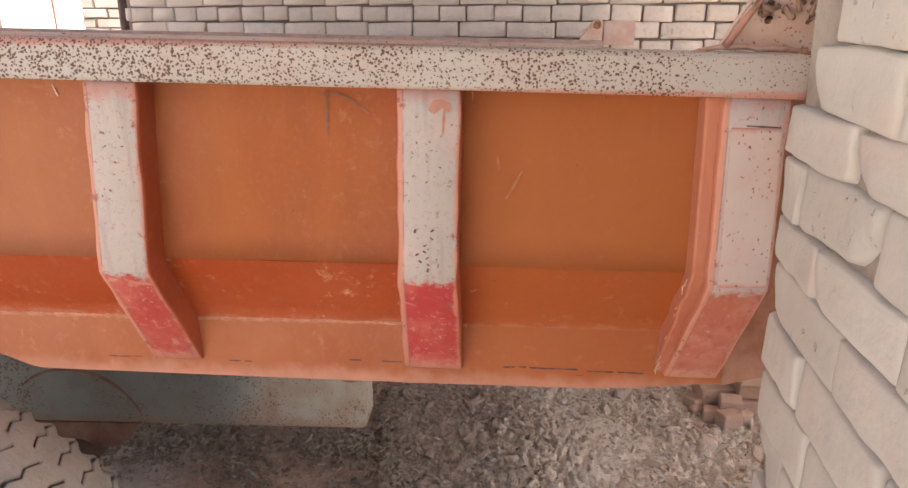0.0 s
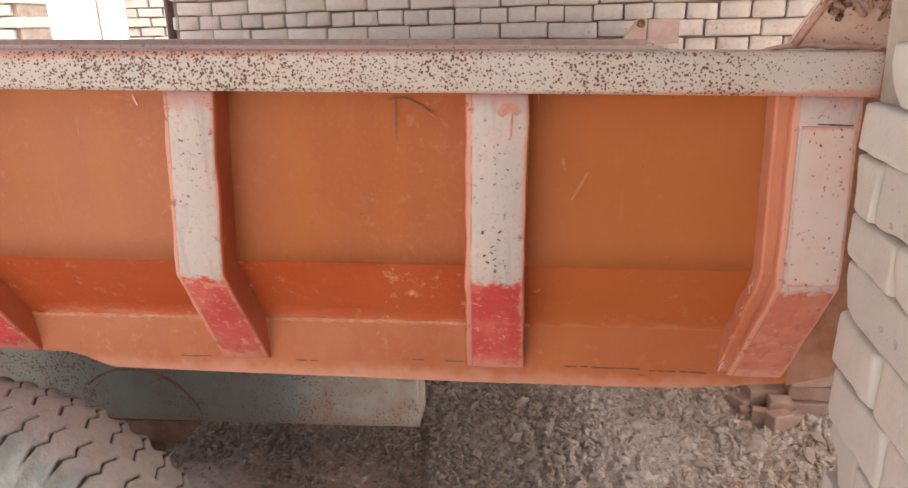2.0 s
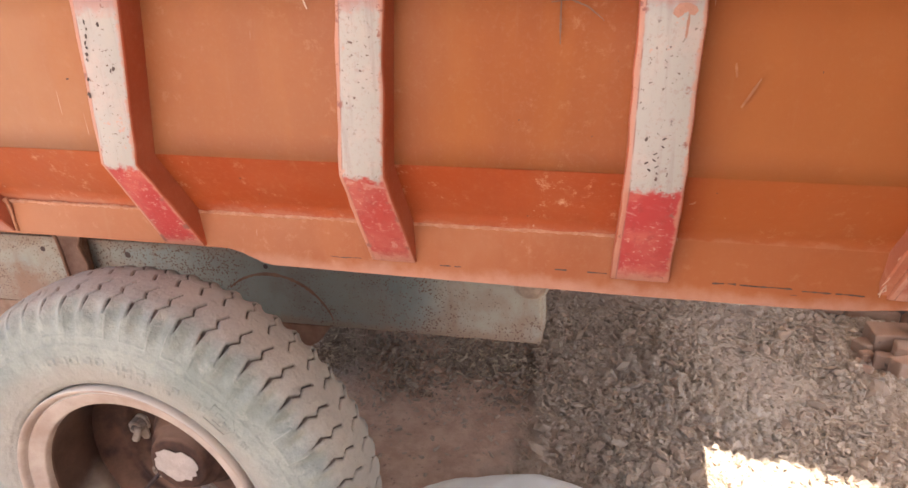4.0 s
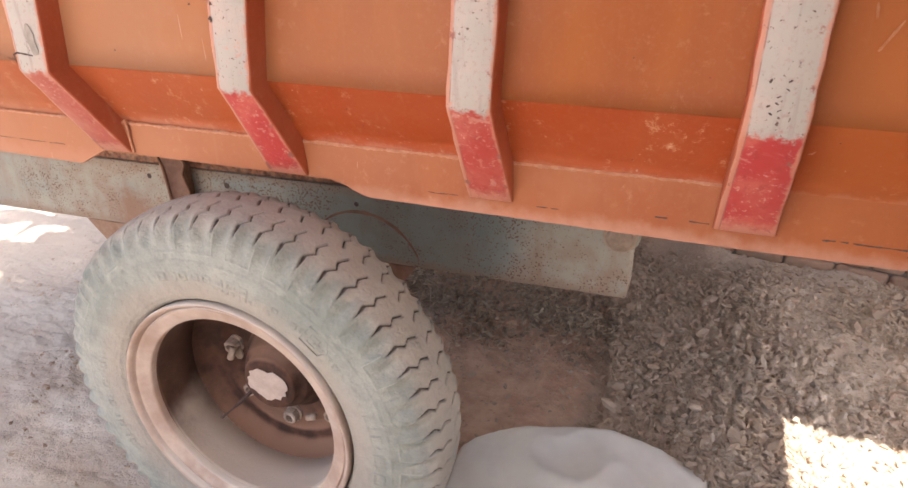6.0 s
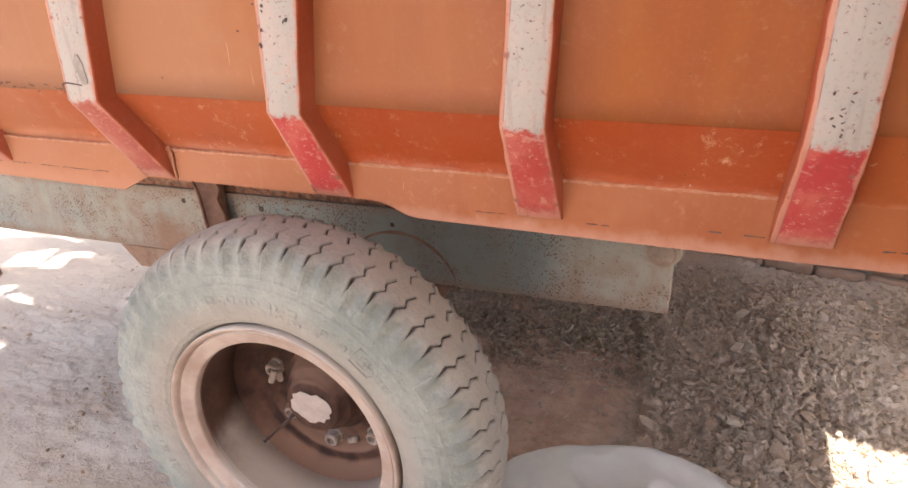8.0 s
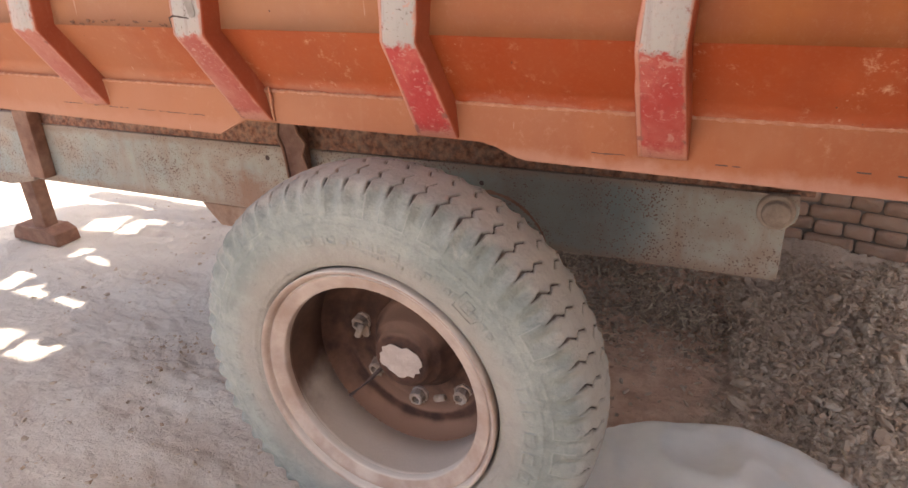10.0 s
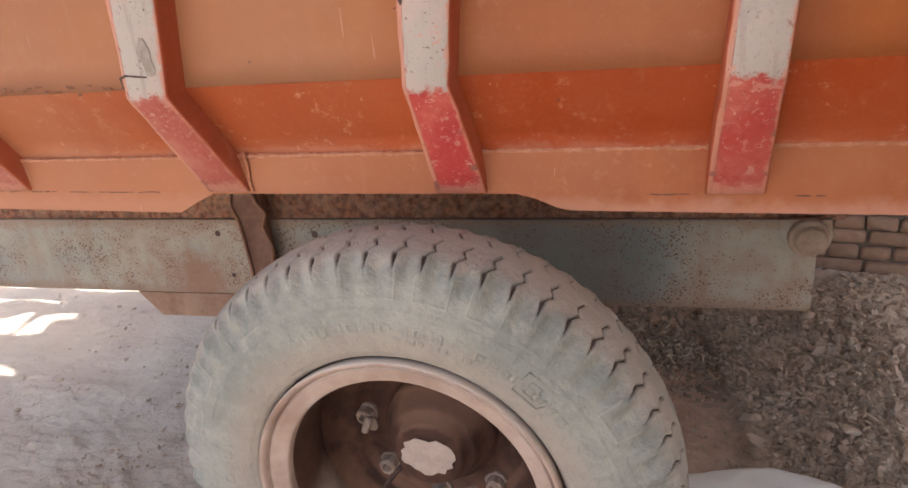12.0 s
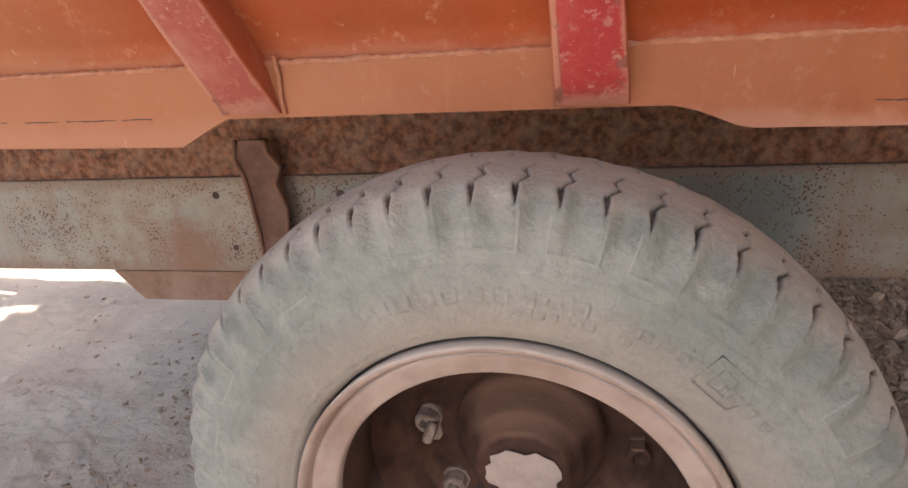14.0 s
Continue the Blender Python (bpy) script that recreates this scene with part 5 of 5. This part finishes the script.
def stud(angle, tilt, pale):
    """A wheel nut with its hollow end, and a bent tab washer beside it."""
    cx, cz = HUBX + 0.166 * math.cos(angle), HUBZ + 0.166 * math.sin(angle)
    v, f = lathe([(0.160, 0.024), (0.154, 0.024), (0.152, 0.020), (0.134, 0.0185), (0.131, 0.016), (0.131, 0.0105), (0.148, 0.0095), (0.148, 0.0)], 6 if not pale else 9, (cx, cz), tilt)
    rnd = random.Random(int(angle * 50) + 400)
    v = [(x + rnd.uniform(-0.0018, 0.0018), y, z + rnd.uniform(-0.0018, 0.0018)) for x, y, z in v]
    nut = tshape("wheel_nut", v, f, NUT if pale else HUB, wheel, "pale dust-caked wheel nut" if pale else "")
    if pale:
        turn = rnd.uniform(-1.9, -1.2)
        c, q = math.cos(turn), math.sin(turn)
        ring = [(0.000, 0.014), (0.016, 0.015), (0.034, 0.013), (0.043, 0.006), (0.041, -0.006), (0.028, -0.012), (0.012, -0.010), (0.000, -0.013)]
        tab = prism([(cx + c * a - q * b * rnd.uniform(0.8, 1.2), cz + q * a + c * b * rnd.uniform(0.8, 1.2)) for a, b in ring], 0.147, 0.153, "y", 0.001)
        tpart("tab_washer", tab, NUT, nut, "bent pale tab washer")


for i in range(8):
    stud(math.radians(175 - 45 * i), 0.3 * i, i in (0, 5, 6, 7))
bm = bmesh.new()
tube(bm, [(HUBX - 0.060, 0.085, HUBZ - 0.042), (HUBX - 0.092, 0.058, HUBZ - 0.078), (HUBX - 0.134, 0.030, HUBZ - 0.118)], 0.0048, 8)
tube(bm, [(HUBX - 0.055, 0.085, HUBZ - 0.035), (HUBX - 0.050, 0.12, HUBZ - 0.03)], 0.006, 8)
tpart("valve_stem", bm, INK, wheel, "dark bent valve stem", True)
for a, b in (((-0.150, 0.021), (-0.163, -0.012)), ((0.045, -0.142), (0.070, -0.130))):
    bm = bmesh.new()
    tube(bm, [(HUBX + a[0], 0.128, HUBZ + a[1]), (HUBX + b[0], 0.126, HUBZ + b[1])], 0.009, 8)
    tpart("nut_clip", bm, NUT, wheel, "pale nut clip", True)


def embossed_mark(angle, r, size):
    """A raised five-sided outline with two bars, moulded on the sidewall."""
    out = Vector((math.cos(angle), 0, math.sin(angle)))
    along = Vector((math.sin(angle), 0, -math.cos(angle)))
    c = Vector((HUBX, TYRE_Y - 0.1122, HUBZ)) + out * r
    def at(a, o):
        return c + along * a * size + out * o * size
    bm = bmesh.new()
    ring = [(-0.62, -0.45), (-0.62, 0.5), (0.35, 0.5), (0.66, 0.1), (0.45, -0.45), (-0.62, -0.45)]
    tube(bm, [at(*p) for p in ring], 0.0010, 6)
    for bar in (((-0.32, -0.25), (-0.32, 0.28)), ((-0.32, 0.28), (0.12, 0.28)), ((-0.32, 0.0), (0.10, 0.0)), ((-0.32, -0.25), (0.16, -0.25)), ((0.16, -0.25), (0.12, 0.28))):
        tube(bm, [at(*p) for p in bar], 0.0009, 6)
    return tpart("embossed_mark", bm, RUBBER, wheel, "", True)


embossed_mark(math.radians(47), 0.3545, 0.046)


# ---- clods and chips on the soil ----
def clods(name, label, count, area, sizes, seed, material, keep=None, flat=0.6, slim=1.0, lift=0.0, angular=0.6):
    rnd = random.Random(seed)
    block = [Vector((x, y, z)) * 0.8 for x in (-1, 1) for y in (-1, 1) for z in (-1, 1)]
    sides = ((0, 1, 3, 2), (4, 6, 7, 5), (0, 4, 5, 1), (2, 3, 7, 6), (0, 2, 6, 4), (1, 5, 7, 3))
    t = (1 + 5 ** 0.5) / 2
    ico = [Vector(p).normalized() for p in ((-1, t, 0), (1, t, 0), (-1, -t, 0), (1, -t, 0), (0, -1, t), (0, 1, t), (0, -1, -t), (0, 1, -t), (t, 0, -1), (t, 0, 1), (-t, 0, -1), (-t, 0, 1))]
    tri = ((0, 11, 5), (0, 5, 1), (0, 1, 7), (0, 7, 10), (0, 10, 11), (1, 5, 9), (5, 11, 4), (11, 10, 2), (10, 7, 6), (7, 1, 8), (3, 9, 4), (3, 4, 2), (3, 2, 6), (3, 6, 8), (3, 8, 9), (4, 9, 5), (2, 4, 11), (6, 2, 10), (8, 6, 7), (9, 8, 1))
    verts, faces = [], []
    made = 0
    while made < count:
        x, y = rnd.uniform(area[0], area[1]), rnd.uniform(area[2], area[3])
        if keep and rnd.random() > keep(x, y):
            continue
        made += 1
        s = sizes[0] * (sizes[1] / sizes[0]) ** (rnd.random() ** 1.7)
        rot = Euler((rnd.gauss(0, 0.5), rnd.gauss(0, 0.4), rnd.uniform(0, 6.28))).to_matrix()
        sx, sy, sz = s * rnd.uniform(0.8, 1.5), s * rnd.uniform(0.6, 1.0) * slim, s * flat * rnd.uniform(0.6, 1.2)
        k = len(verts)
        base = Vector((x, y, ground_height(x, y) + sz * 0.25 + lift * rnd.random() ** 2))
        if rnd.random() < angular:
            taper = rnd.uniform(0.35, 1.0)
            for p in block:
                w = taper if p.x > 0 else 1.0
                verts.append(base + rot @ Vector((p.x * sx * rnd.uniform(0.7, 1.2), p.y * sy * w * rnd.uniform(0.6, 1.2), p.z * sz * rnd.uniform(0.6, 1.25))))
            faces += [tuple(k + c for c in f) for f in sides]
            continue
        for p in ico:
            q = 1 + rnd.uniform(-0.3, 0.3)
            verts.append(base + rot @ Vector((p.x * sx * q, p.y * sy * q, p.z * sz * q)))
        faces += [(k + a, k + b, k + c) for a, b, c in tri]
    return tagged(shape(name, verts, faces, material), label, "rubble", kind="stuff")


def in_rubble(x, y):
    if (0.515 < x < 0.95 and y < 0.0) or math.hypot((x + 0.225) / 0.40, (y - 0.405) / 0.33) < 1.0:
        return 0.0
    v = max(0.0, min(1.0, (x - rubble_edge(y) - 0.01) / 0.04)) * max(0.15, min(1.0, (y - 0.1) / 0.4))
    return v * (0.15 + 0.85 * max(0.0, min(1.0, 0.5 + 2.4 * noise.noise((x * 3.2, y * 3.2, 5.0)))))


def in_shade(x, y):
    heap = max(0.0, 1.0 - math.hypot((x + 0.65) / 0.75, (y - 1.65) / 0.75))
    patch = max(0.0, min(1.0, 2.5 * noise.noise((x * 3.1, y * 3.1, 12.0))))
    return 0.03 + 0.12 * patch + 0.9 * heap if x < -0.3 else 0.5


def under_beam(x, y):
    return max(0.02, min(1.0, (y - 1.05) / 0.2)) * max(0.15, min(1.0, 0.45 + 2.2 * noise.noise((x * 4.0, y * 4.0, 15.0))))


def pale_side(x, y):
    v = (x + 0.05 + 0.25 * noise.noise((x * 2.1, y * 2.1, 3.0))) / 0.25
    bare = max(0.0, 1.0 - math.hypot((x - 0.98) / 0.20, (y - 1.40) / 0.13))
    return in_rubble(x, y) * max(0.08, min(1.0, v)) * (1.0 - min(1.0, 1.6 * bare))


def brown_side(x, y):
    v = (x + 0.05 + 0.25 * noise.noise((x * 2.1, y * 2.1, 3.0))) / 0.25
    return in_rubble(x, y) * max(0.12, min(1.0, 1.0 - v))


def on_yard(x, y):
    return 0.1 + 0.9 * max(0.0, min(1.0, 0.3 + 2.5 * noise.noise((x * 1.6, y * 2.4, 8.0)))) * max(0.0, min(1.0, (x + 3.2) / 0.9))


clods("rubble", "dry tan clods and broken brick chips on the soil", 8500, (-0.42, 1.35, 0.1, 2.05), (0.004, 0.017), 1, CLOD, pale_side, 0.6, 0.75, 0.006, 0.35)
clods("rubble", "brown clods, chips and straw by the beam's end", 6000, (-0.45, 0.5, 0.1, 2.05), (0.004, 0.015), 4, DARKCLOD, brown_side, 0.6, 0.65, 0.008, 0.4)
clods("rubble", "dark crumbs that stand for shade between the clods", 1500, (-0.40, 1.3, 0.2, 2.0), (0.0025, 0.009), 25, DARKCRUMB, in_rubble, 0.5, 0.6, 0.002, 0.5)
clods("rubble", "fine chips between the clods", 7000, (-0.42, 1.35, 0.1, 2.05), (0.0025, 0.006), 5, CLOD, in_rubble, 0.6, 0.8, 0.004)
clods("rubble", "larger broken clods lying among the chips", 260, (-0.35, 1.3, 0.3, 2.1), (0.014, 0.038), 2, DARKCLOD, in_rubble, 0.5, 0.9, 0.004, 0.0)
clods("rubble", "loose brown chips and straw on the shaded soil", 6500, (-1.6, -0.25, 0.5, 2.4), (0.0035, 0.014), 3, DARKCLOD, in_shade, 0.6, 0.5, 0.008)
clods("rubble", "dark crumbled soil and chips heaped behind the wheel", 6500, (-1.35, -0.26, 1.0, 2.1), (0.004, 0.018), 23, DARKCRUMB, under_beam, 0.6, 0.6, 0.014, 0.5)
clods("straw", "broken straw and sticks on the brown soil under the beam", 1900, (-1.3, -0.28, 1.0, 1.75), (0.006, 0.024), 14, STRAW, under_beam, 0.2, 0.13, 0.020, 1.0)
clods("straw", "short sticks and straw lying on the rubble", 160, (-0.28, 1.2, 0.4, 1.8), (0.012, 0.034), 15, STRAW, in_rubble, 0.14, 0.12, 0.010, 1.0)
clods("grit", "fine grit scattered on the trodden dust", 550, (-4.2, -0.9, -0.6, 1.6), (0.004, 0.013), 6, CLOD, on_yard, 0.45)


def by_wheel(x, y):
    return max(0.0, 1.0 - math.hypot((x + 1.75) / 0.75, (y - 0.75) / 0.7)) * max(0.0, min(1.0, 0.35 + 2.4 * noise.noise((x * 2.6, y * 4.4, 22.0))))


clods("grit", "small brown crumbs in the churned soil by the wheel", 750, (-2.6, -1.1, -0.1, 1.6), (0.003, 0.013), 27, DARKCLOD, by_wheel, 0.5, 0.7, 0.003)


# ---- loose bricks by the tailgate ----
def loose_brick(name, x, y, z, turn, tilt, size, seed, label, group="loose bricks by the wall"):
    ob = new(name, mesh_of(rough_block(*size, seed, 0.005, (3, 2, 2), 0.005), name, REDBRICK))
    ob.matrix_basis = Matrix.Translation((x, y, z)) @ Euler((radians(tilt), 0, radians(turn))).to_matrix().to_4x4()
    return tagged(ob, label, "brick", group)


rnd = random.Random(31)
for row in range(3):
    for col in range(2):
        loose_brick("stacked_brick", 1.215 + col * 0.20 + rnd.uniform(-0.012, 0.012) - 0.012 * row, 1.665 + rnd.uniform(-0.012, 0.012), 0.066 + row * 0.066, rnd.uniform(-5, 5), 0, (0.19, 0.105, 0.062), 40 + row * 3 + col,
                    "dusty red brick in a rough dry stack on the soil", "stacked bricks")
BATS = ((1.045, 1.545, 0.085, 0.070, 0.0), (0.995, 1.600, 0.07, 0.06, 0.0), (1.066, 1.610, 0.085, 0.07, 0.03), (0.965, 1.70, 0.10, 0.045, 0.0), (1.045, 1.72, 0.16, 0.075, 0.02), (1.11, 1.57, 0.06, 0.05, 0.0), (0.915, 1.535, 0.045, 0.03, 0.0), (0.94, 1.63, 0.05, 0.04, 0.0))
for i, (x, y, s, h, up) in enumerate(BATS):
    loose_brick("broken_brick", x, y, ground_height(x, y) + h * 0.45 + up, rnd.uniform(-25, 25) + (50 if i in (3, 8) else 0), rnd.uniform(-9, 9), (s, s * 0.72, h), 60 + i, "broken dusty brickbat lying on the rubble", "broken bricks")


# ---- sacks on the ground ----
def sack(name, label, centre, length, width, height, turn, seed, fringe):
    rnd = random.Random(seed)
    nu, nv = 84, 56
    verts, faces = [], []
    c, s = math.cos(turn), math.sin(turn)
    planes = [(rnd.uniform(-0.05, 0.25), rnd.uniform(-0.12, 0.12) * length, rnd.uniform(-0.12, 0.12) * width, 3.2 / length * math.cos(k * 0.9 + 0.4) * rnd.uniform(0.25, 0.8), 3.2 / width * math.sin(k * 0.9 + 0.4) * rnd.uniform(0.25, 0.8)) for k in range(7)]
    base = 0.012 + sum(ground_height(centre[0] + 0.2 * math.cos(q), centre[1] + 0.2 * math.sin(q)) for q in range(6)) / 6
    for j in range(nv + 1):
        for i in range(nu + 1):
            u, v = i / nu * 2 - 1, j / nv * 2 - 1
            r = (abs(u) ** 2.4 + abs(v) ** 2.4) ** (1 / 2.4)
            turn_in = min(1.0, max(abs(u), abs(v)) / max(r, 1e-6))
            out = (1 + 0.07 * noise.noise((u * 1.5, v * 1.5, seed)) + 0.025 * noise.noise((u * 5, v * 5, seed + 3))) * turn_in
            r = max(abs(u), abs(v))
            px, py = u * length / 2 * out, v * width / 2 * out
            body = max(0.0, 1 - r ** 3)
            flat = min(1.0 + o - (px - a) * p - (py - b) * q for o, a, b, p, q in planes)
            crease = 0.5 + 0.5 * math.sin(9 * (px * 0.6 + py) + 3 * noise.noise((px * 5, py * 5, seed)))
            pull = 0.5 - abs(noise.noise((px * 5 + py * 3, py * 4 - px * 2, seed + 7.0)))
            h = height * max(0.0, flat + 0.22 * noise.noise((px * 5, py * 5, seed + 1.5)) + 0.65 * (pull - 0.35)) * min(1.0, body * 2.2) ** 0.7 + 0.0018 * crease * body + 0.0006 * noise.noise((px * 30, py * 30, 1))
            x, y = centre[0] + c * px - s * py, centre[1] + s * px + c * py
            verts.append((x, y, base + max(0.0, h)))
    k = nu + 1
    for j in range(nv):
        faces += [(j * k + i, j * k + i + 1, j * k + k + i + 1, j * k + k + i) for i in range(nu)]
    n = len(verts)
    verts += [(x, y, base - 0.03) for x, y, z in verts]
    ring = [i for i in range(nu)] + [j * k + nu for j in range(nv)] + [nv * k + i for i in range(nu, 0, -1)] + [j * k for j in range(nv, 0, -1)]
    faces += [(a, n + a, n + b, b) for a, b in zip(ring, ring[1:] + ring[:1])]
    thing = tagged(shape(name, verts, faces, SACKCLOTH, smooth=True), label, "sack")
    if fringe:
        bm = bmesh.new()
        for q in range(90):
            j = int(nv * (0.45 + 0.35 * q / 90))
            p = Vector(verts[j * k])
            d = Vector((-c, -s, 0)) * rnd.uniform(0.03, 0.075)
            side = Vector((-s, c, 0)) * rnd.uniform(-0.02, 0.02)
            mid = p + d * 0.5 + Vector((0, 0, rnd.uniform(0.004, 0.02)))
            tube(bm, [p + Vector((0, 0, 0.002)), mid, p + d + side + Vector((0, 0, rnd.uniform(-0.002, 0.012)))], 0.0012, 3)
        f = part("fringe", bm, HANGER, thing, "frayed threads of the torn edge")
    return thing


sack("plastic_sack", "dusty white woven plastic sack lying crumpled beside the tyre", (-0.225, 0.405), 0.76, 0.63, 0.082, 0.16, 3, True)
sack("plastic_sack", "grey-white woven sack bunched in front of the tyre", (-1.10, -0.33), 0.60, 0.36, 0.24, 0.05, 9, False)


# ---- marks on the paint ----
def smear(name, pts, width, y, material, label, seed, depth=0.0006):
    """A thin irregular flake or scrape along (x, z) points."""
    rnd = random.Random(seed)
    bm = bmesh.new()
    left, right = [], []
    dense = []
    for (xa, za), (xb, zb) in zip(pts, pts[1:]):
        m = max(2, int(math.hypot(xb - xa, zb - za) / 0.006))
        dense += [(lerp(xa, xb, i / m), lerp(za, zb, i / m)) for i in range(m)]
    dense.append(pts[-1])
    for i, (x, z) in enumerate(dense):
        a, b = dense[max(i - 1, 0)], dense[min(i + 1, len(dense) - 1)]
        d = Vector((b[0] - a[0], b[1] - a[1])).normalized()
        w = width * (0.35 + 0.65 * math.sin(math.pi * (i + 0.6) / (len(dense) + 0.2))) * rnd.uniform(0.6, 1.1)
        left.append(bm.verts.new((x - d.y * w, y, z + d.x * w)))
        right.append(bm.verts.new((x + d.y * w, y, z - d.x * w)))
    for i in range(len(dense) - 1):
        bm.faces.new((left[i], left[i + 1], right[i + 1], right[i]))
    r = bmesh.ops.extrude_face_region(bm, geom=list(bm.faces))
    bmesh.ops.translate(bm, verts=[q for q in r["geom"] if isinstance(q, bmesh.types.BMVert)], vec=(0, depth, 0))
    return tpart(name, bm, material, None, label)


P = 0.0455
smear("paint_scrape", [(-0.0985, 1.443), (-0.099, 1.40), (-0.0985, 1.381)], 0.0015, P, CHANNELRUST, "thin upright scratch", 1)
smear("paint_scrape", [(-0.112, 1.437), (-0.085, 1.4395), (-0.062, 1.430), (-0.040, 1.412)], 0.0013, P, CHANNELRUST, "thin curved scratch", 2)
smear("paint_scrape", [(0.134, 1.357), (0.137, 1.338)], 0.0022, P, FAINT, "pale scuff", 3)
smear("paint_scrape", [(0.168, 1.337), (0.158, 1.318), (0.147, 1.298)], 0.0026, P, FAINT, "pale scuff", 4)
smear("paint_scrape", [(-0.482, 1.448), (-0.476, 1.432)], 0.0013, P, SCUFF, "pale scuff", 5)
smear("paint_chip", [(0.049, 1.421), (0.056, 1.430), (0.065, 1.431), (0.074, 1.424)], 0.0085, -0.0022, UNDERCOAT, "chip showing orange undercoat", 6)
smear("paint_chip", [(0.066, 1.425), (0.064, 1.394)], 0.0022, -0.0024, UNDERCOAT, "run of undercoat", 7)
smear("paint_chip", [(0.0245, 1.263), (0.0275, 1.262)], 0.0032, -0.0022, INK, "dark chip", 8)
for i, (x, z, w) in enumerate(((0.047, 1.262, 0.0016), (0.046, 1.254, 0.0013), (0.037, 1.241, 0.0014), (0.036, 1.235, 0.0012), (0.026, 1.228, 0.0018), (0.030, 1.221, 0.0016), (0.040, 1.223, 0.0012))):
    smear("paint_chip", [(x, z), (x + 0.0045, z + 0.003 * (-1) ** i)], w * 0.8, -0.0022, INK, "dark scraped bar", 20 + i)
smear("paint_chip", [(0.441, 1.4085), (0.483, 1.4065)], 0.0015, -0.0022, INK, "dark straight scrape", 30)
smear("paint_chip", [(-1.293, 1.282), (-1.294, 1.262), (-1.290, 1.240), (-1.286, 1.224)], 0.0150, -0.0022, GREYPATCH, "grey-brown bare patch", 31)
smear("paint_chip", [(-1.347, 1.204), (-1.350, 1.222), (-1.338, 1.226), (-1.318, 1.224), (-1.298, 1.222)], 0.0020, -0.0022, INK, "dark crack in the paint", 32)
# flaked spots along the edge of the rib over the wheel
rnd = random.Random(76)
for i, (x, z) in enumerate(((-0.834, 1.424), (-0.832, 1.412), (-0.836, 1.402), (-0.839, 1.392), (-0.841, 1.383), (-0.843, 1.374), (-0.845, 1.365), (-0.849, 1.335), (-0.855, 1.311), (-0.853, 1.308), (-0.803, 1.349), (-0.797, 1.352), (-0.810, 1.420))):
    smear("paint_chip", [(x, z), (x + rnd.uniform(-0.003, 0.004), z - rnd.uniform(0.003, 0.007))], rnd.uniform(0.0012, 0.0028), -0.0024, INK, "dark flaked spot", 200 + i)
for i, (x, z) in enumerate(((-1.708, 1.201), (-1.657, 1.206), (-1.640, 1.203), (-1.599, 1.208), (-1.562, 1.201), (-1.489, 1.192), (-1.42, 1.203), (-1.362, 1.253))):
    smear("paint_chip", [(x, z), (x + 0.005, z + rnd.uniform(-0.003, 0.003)), (x + rnd.uniform(0.006, 0.011), z + rnd.uniform(-0.004, 0.004))], rnd.uniform(0.002, 0.0042), P - 0.0004, CHIPPED, "rusty chip", 230 + i)
rnd = random.Random(77)
for i in range(11):
    x = -1.72 + 0.035 * i + rnd.uniform(-0.01, 0.01)
    z = 1.203 + rnd.uniform(-0.004, 0.008)
    smear("paint_chip", [(x, z), (x + rnd.uniform(0.003, 0.007), z + rnd.uniform(-0.003, 0.002)), (x + rnd.uniform(0.008, 0.018), z + rnd.uniform(-0.004, 0.004))], rnd.uniform(0.0010, 0.0024), P, CHIPPED, "rusty chip", 40 + i)


# ---- the bright distance beyond the gateway ----
def distance():
    n = Nodes("glowing_backdrop")
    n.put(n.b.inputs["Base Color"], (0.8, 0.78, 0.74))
    # Emission makes the added sheet glow in place of a bright hazy sky.
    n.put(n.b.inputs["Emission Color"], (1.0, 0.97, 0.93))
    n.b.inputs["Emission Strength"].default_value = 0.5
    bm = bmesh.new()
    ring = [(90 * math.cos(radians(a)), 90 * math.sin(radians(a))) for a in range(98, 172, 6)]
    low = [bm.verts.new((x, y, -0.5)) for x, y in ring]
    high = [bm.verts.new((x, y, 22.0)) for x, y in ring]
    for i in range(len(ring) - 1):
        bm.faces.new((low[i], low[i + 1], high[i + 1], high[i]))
    tagged(part("backdrop", bm, n.mat), "pale glowing sheet added for the glare beyond the yard", "backdrop", kind="structure")


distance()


def pole(x, y, lean, height, r, label, material):
    bm = bmesh.new()
    tube(bm, [(x, y, -0.02), (x + lean * 0.5, y, height / 2), (x + lean, y, height)], r, 8)
    return tagged(part("pole", bm, material, smooth=True), label, "pole")


pole(-4.55, 5.4, -0.12, 3.2, 0.045, "grey weathered pole leaning in the sunny gateway", GREYPATCH)
pole(-4.03, 5.5, -0.02, 3.0, 0.012, "thin dark stake standing in the gateway", RUST)
# Dark upright added to darken the gap at the wall's end.
pole(-1.803, 2.66, 0.0, 2.9, 0.027, "dark upright strip filling the gap at the end of the brick wall", INK)

arc = [(-0.915 + 0.185 * math.cos(radians(a)), 0.535 + 0.185 * math.sin(radians(a))) for a in range(20, 140, 6)]
smear("rub_mark", arc, 0.0055, 0.5553, RUST, "rusty curved rub mark on the beam", 90)
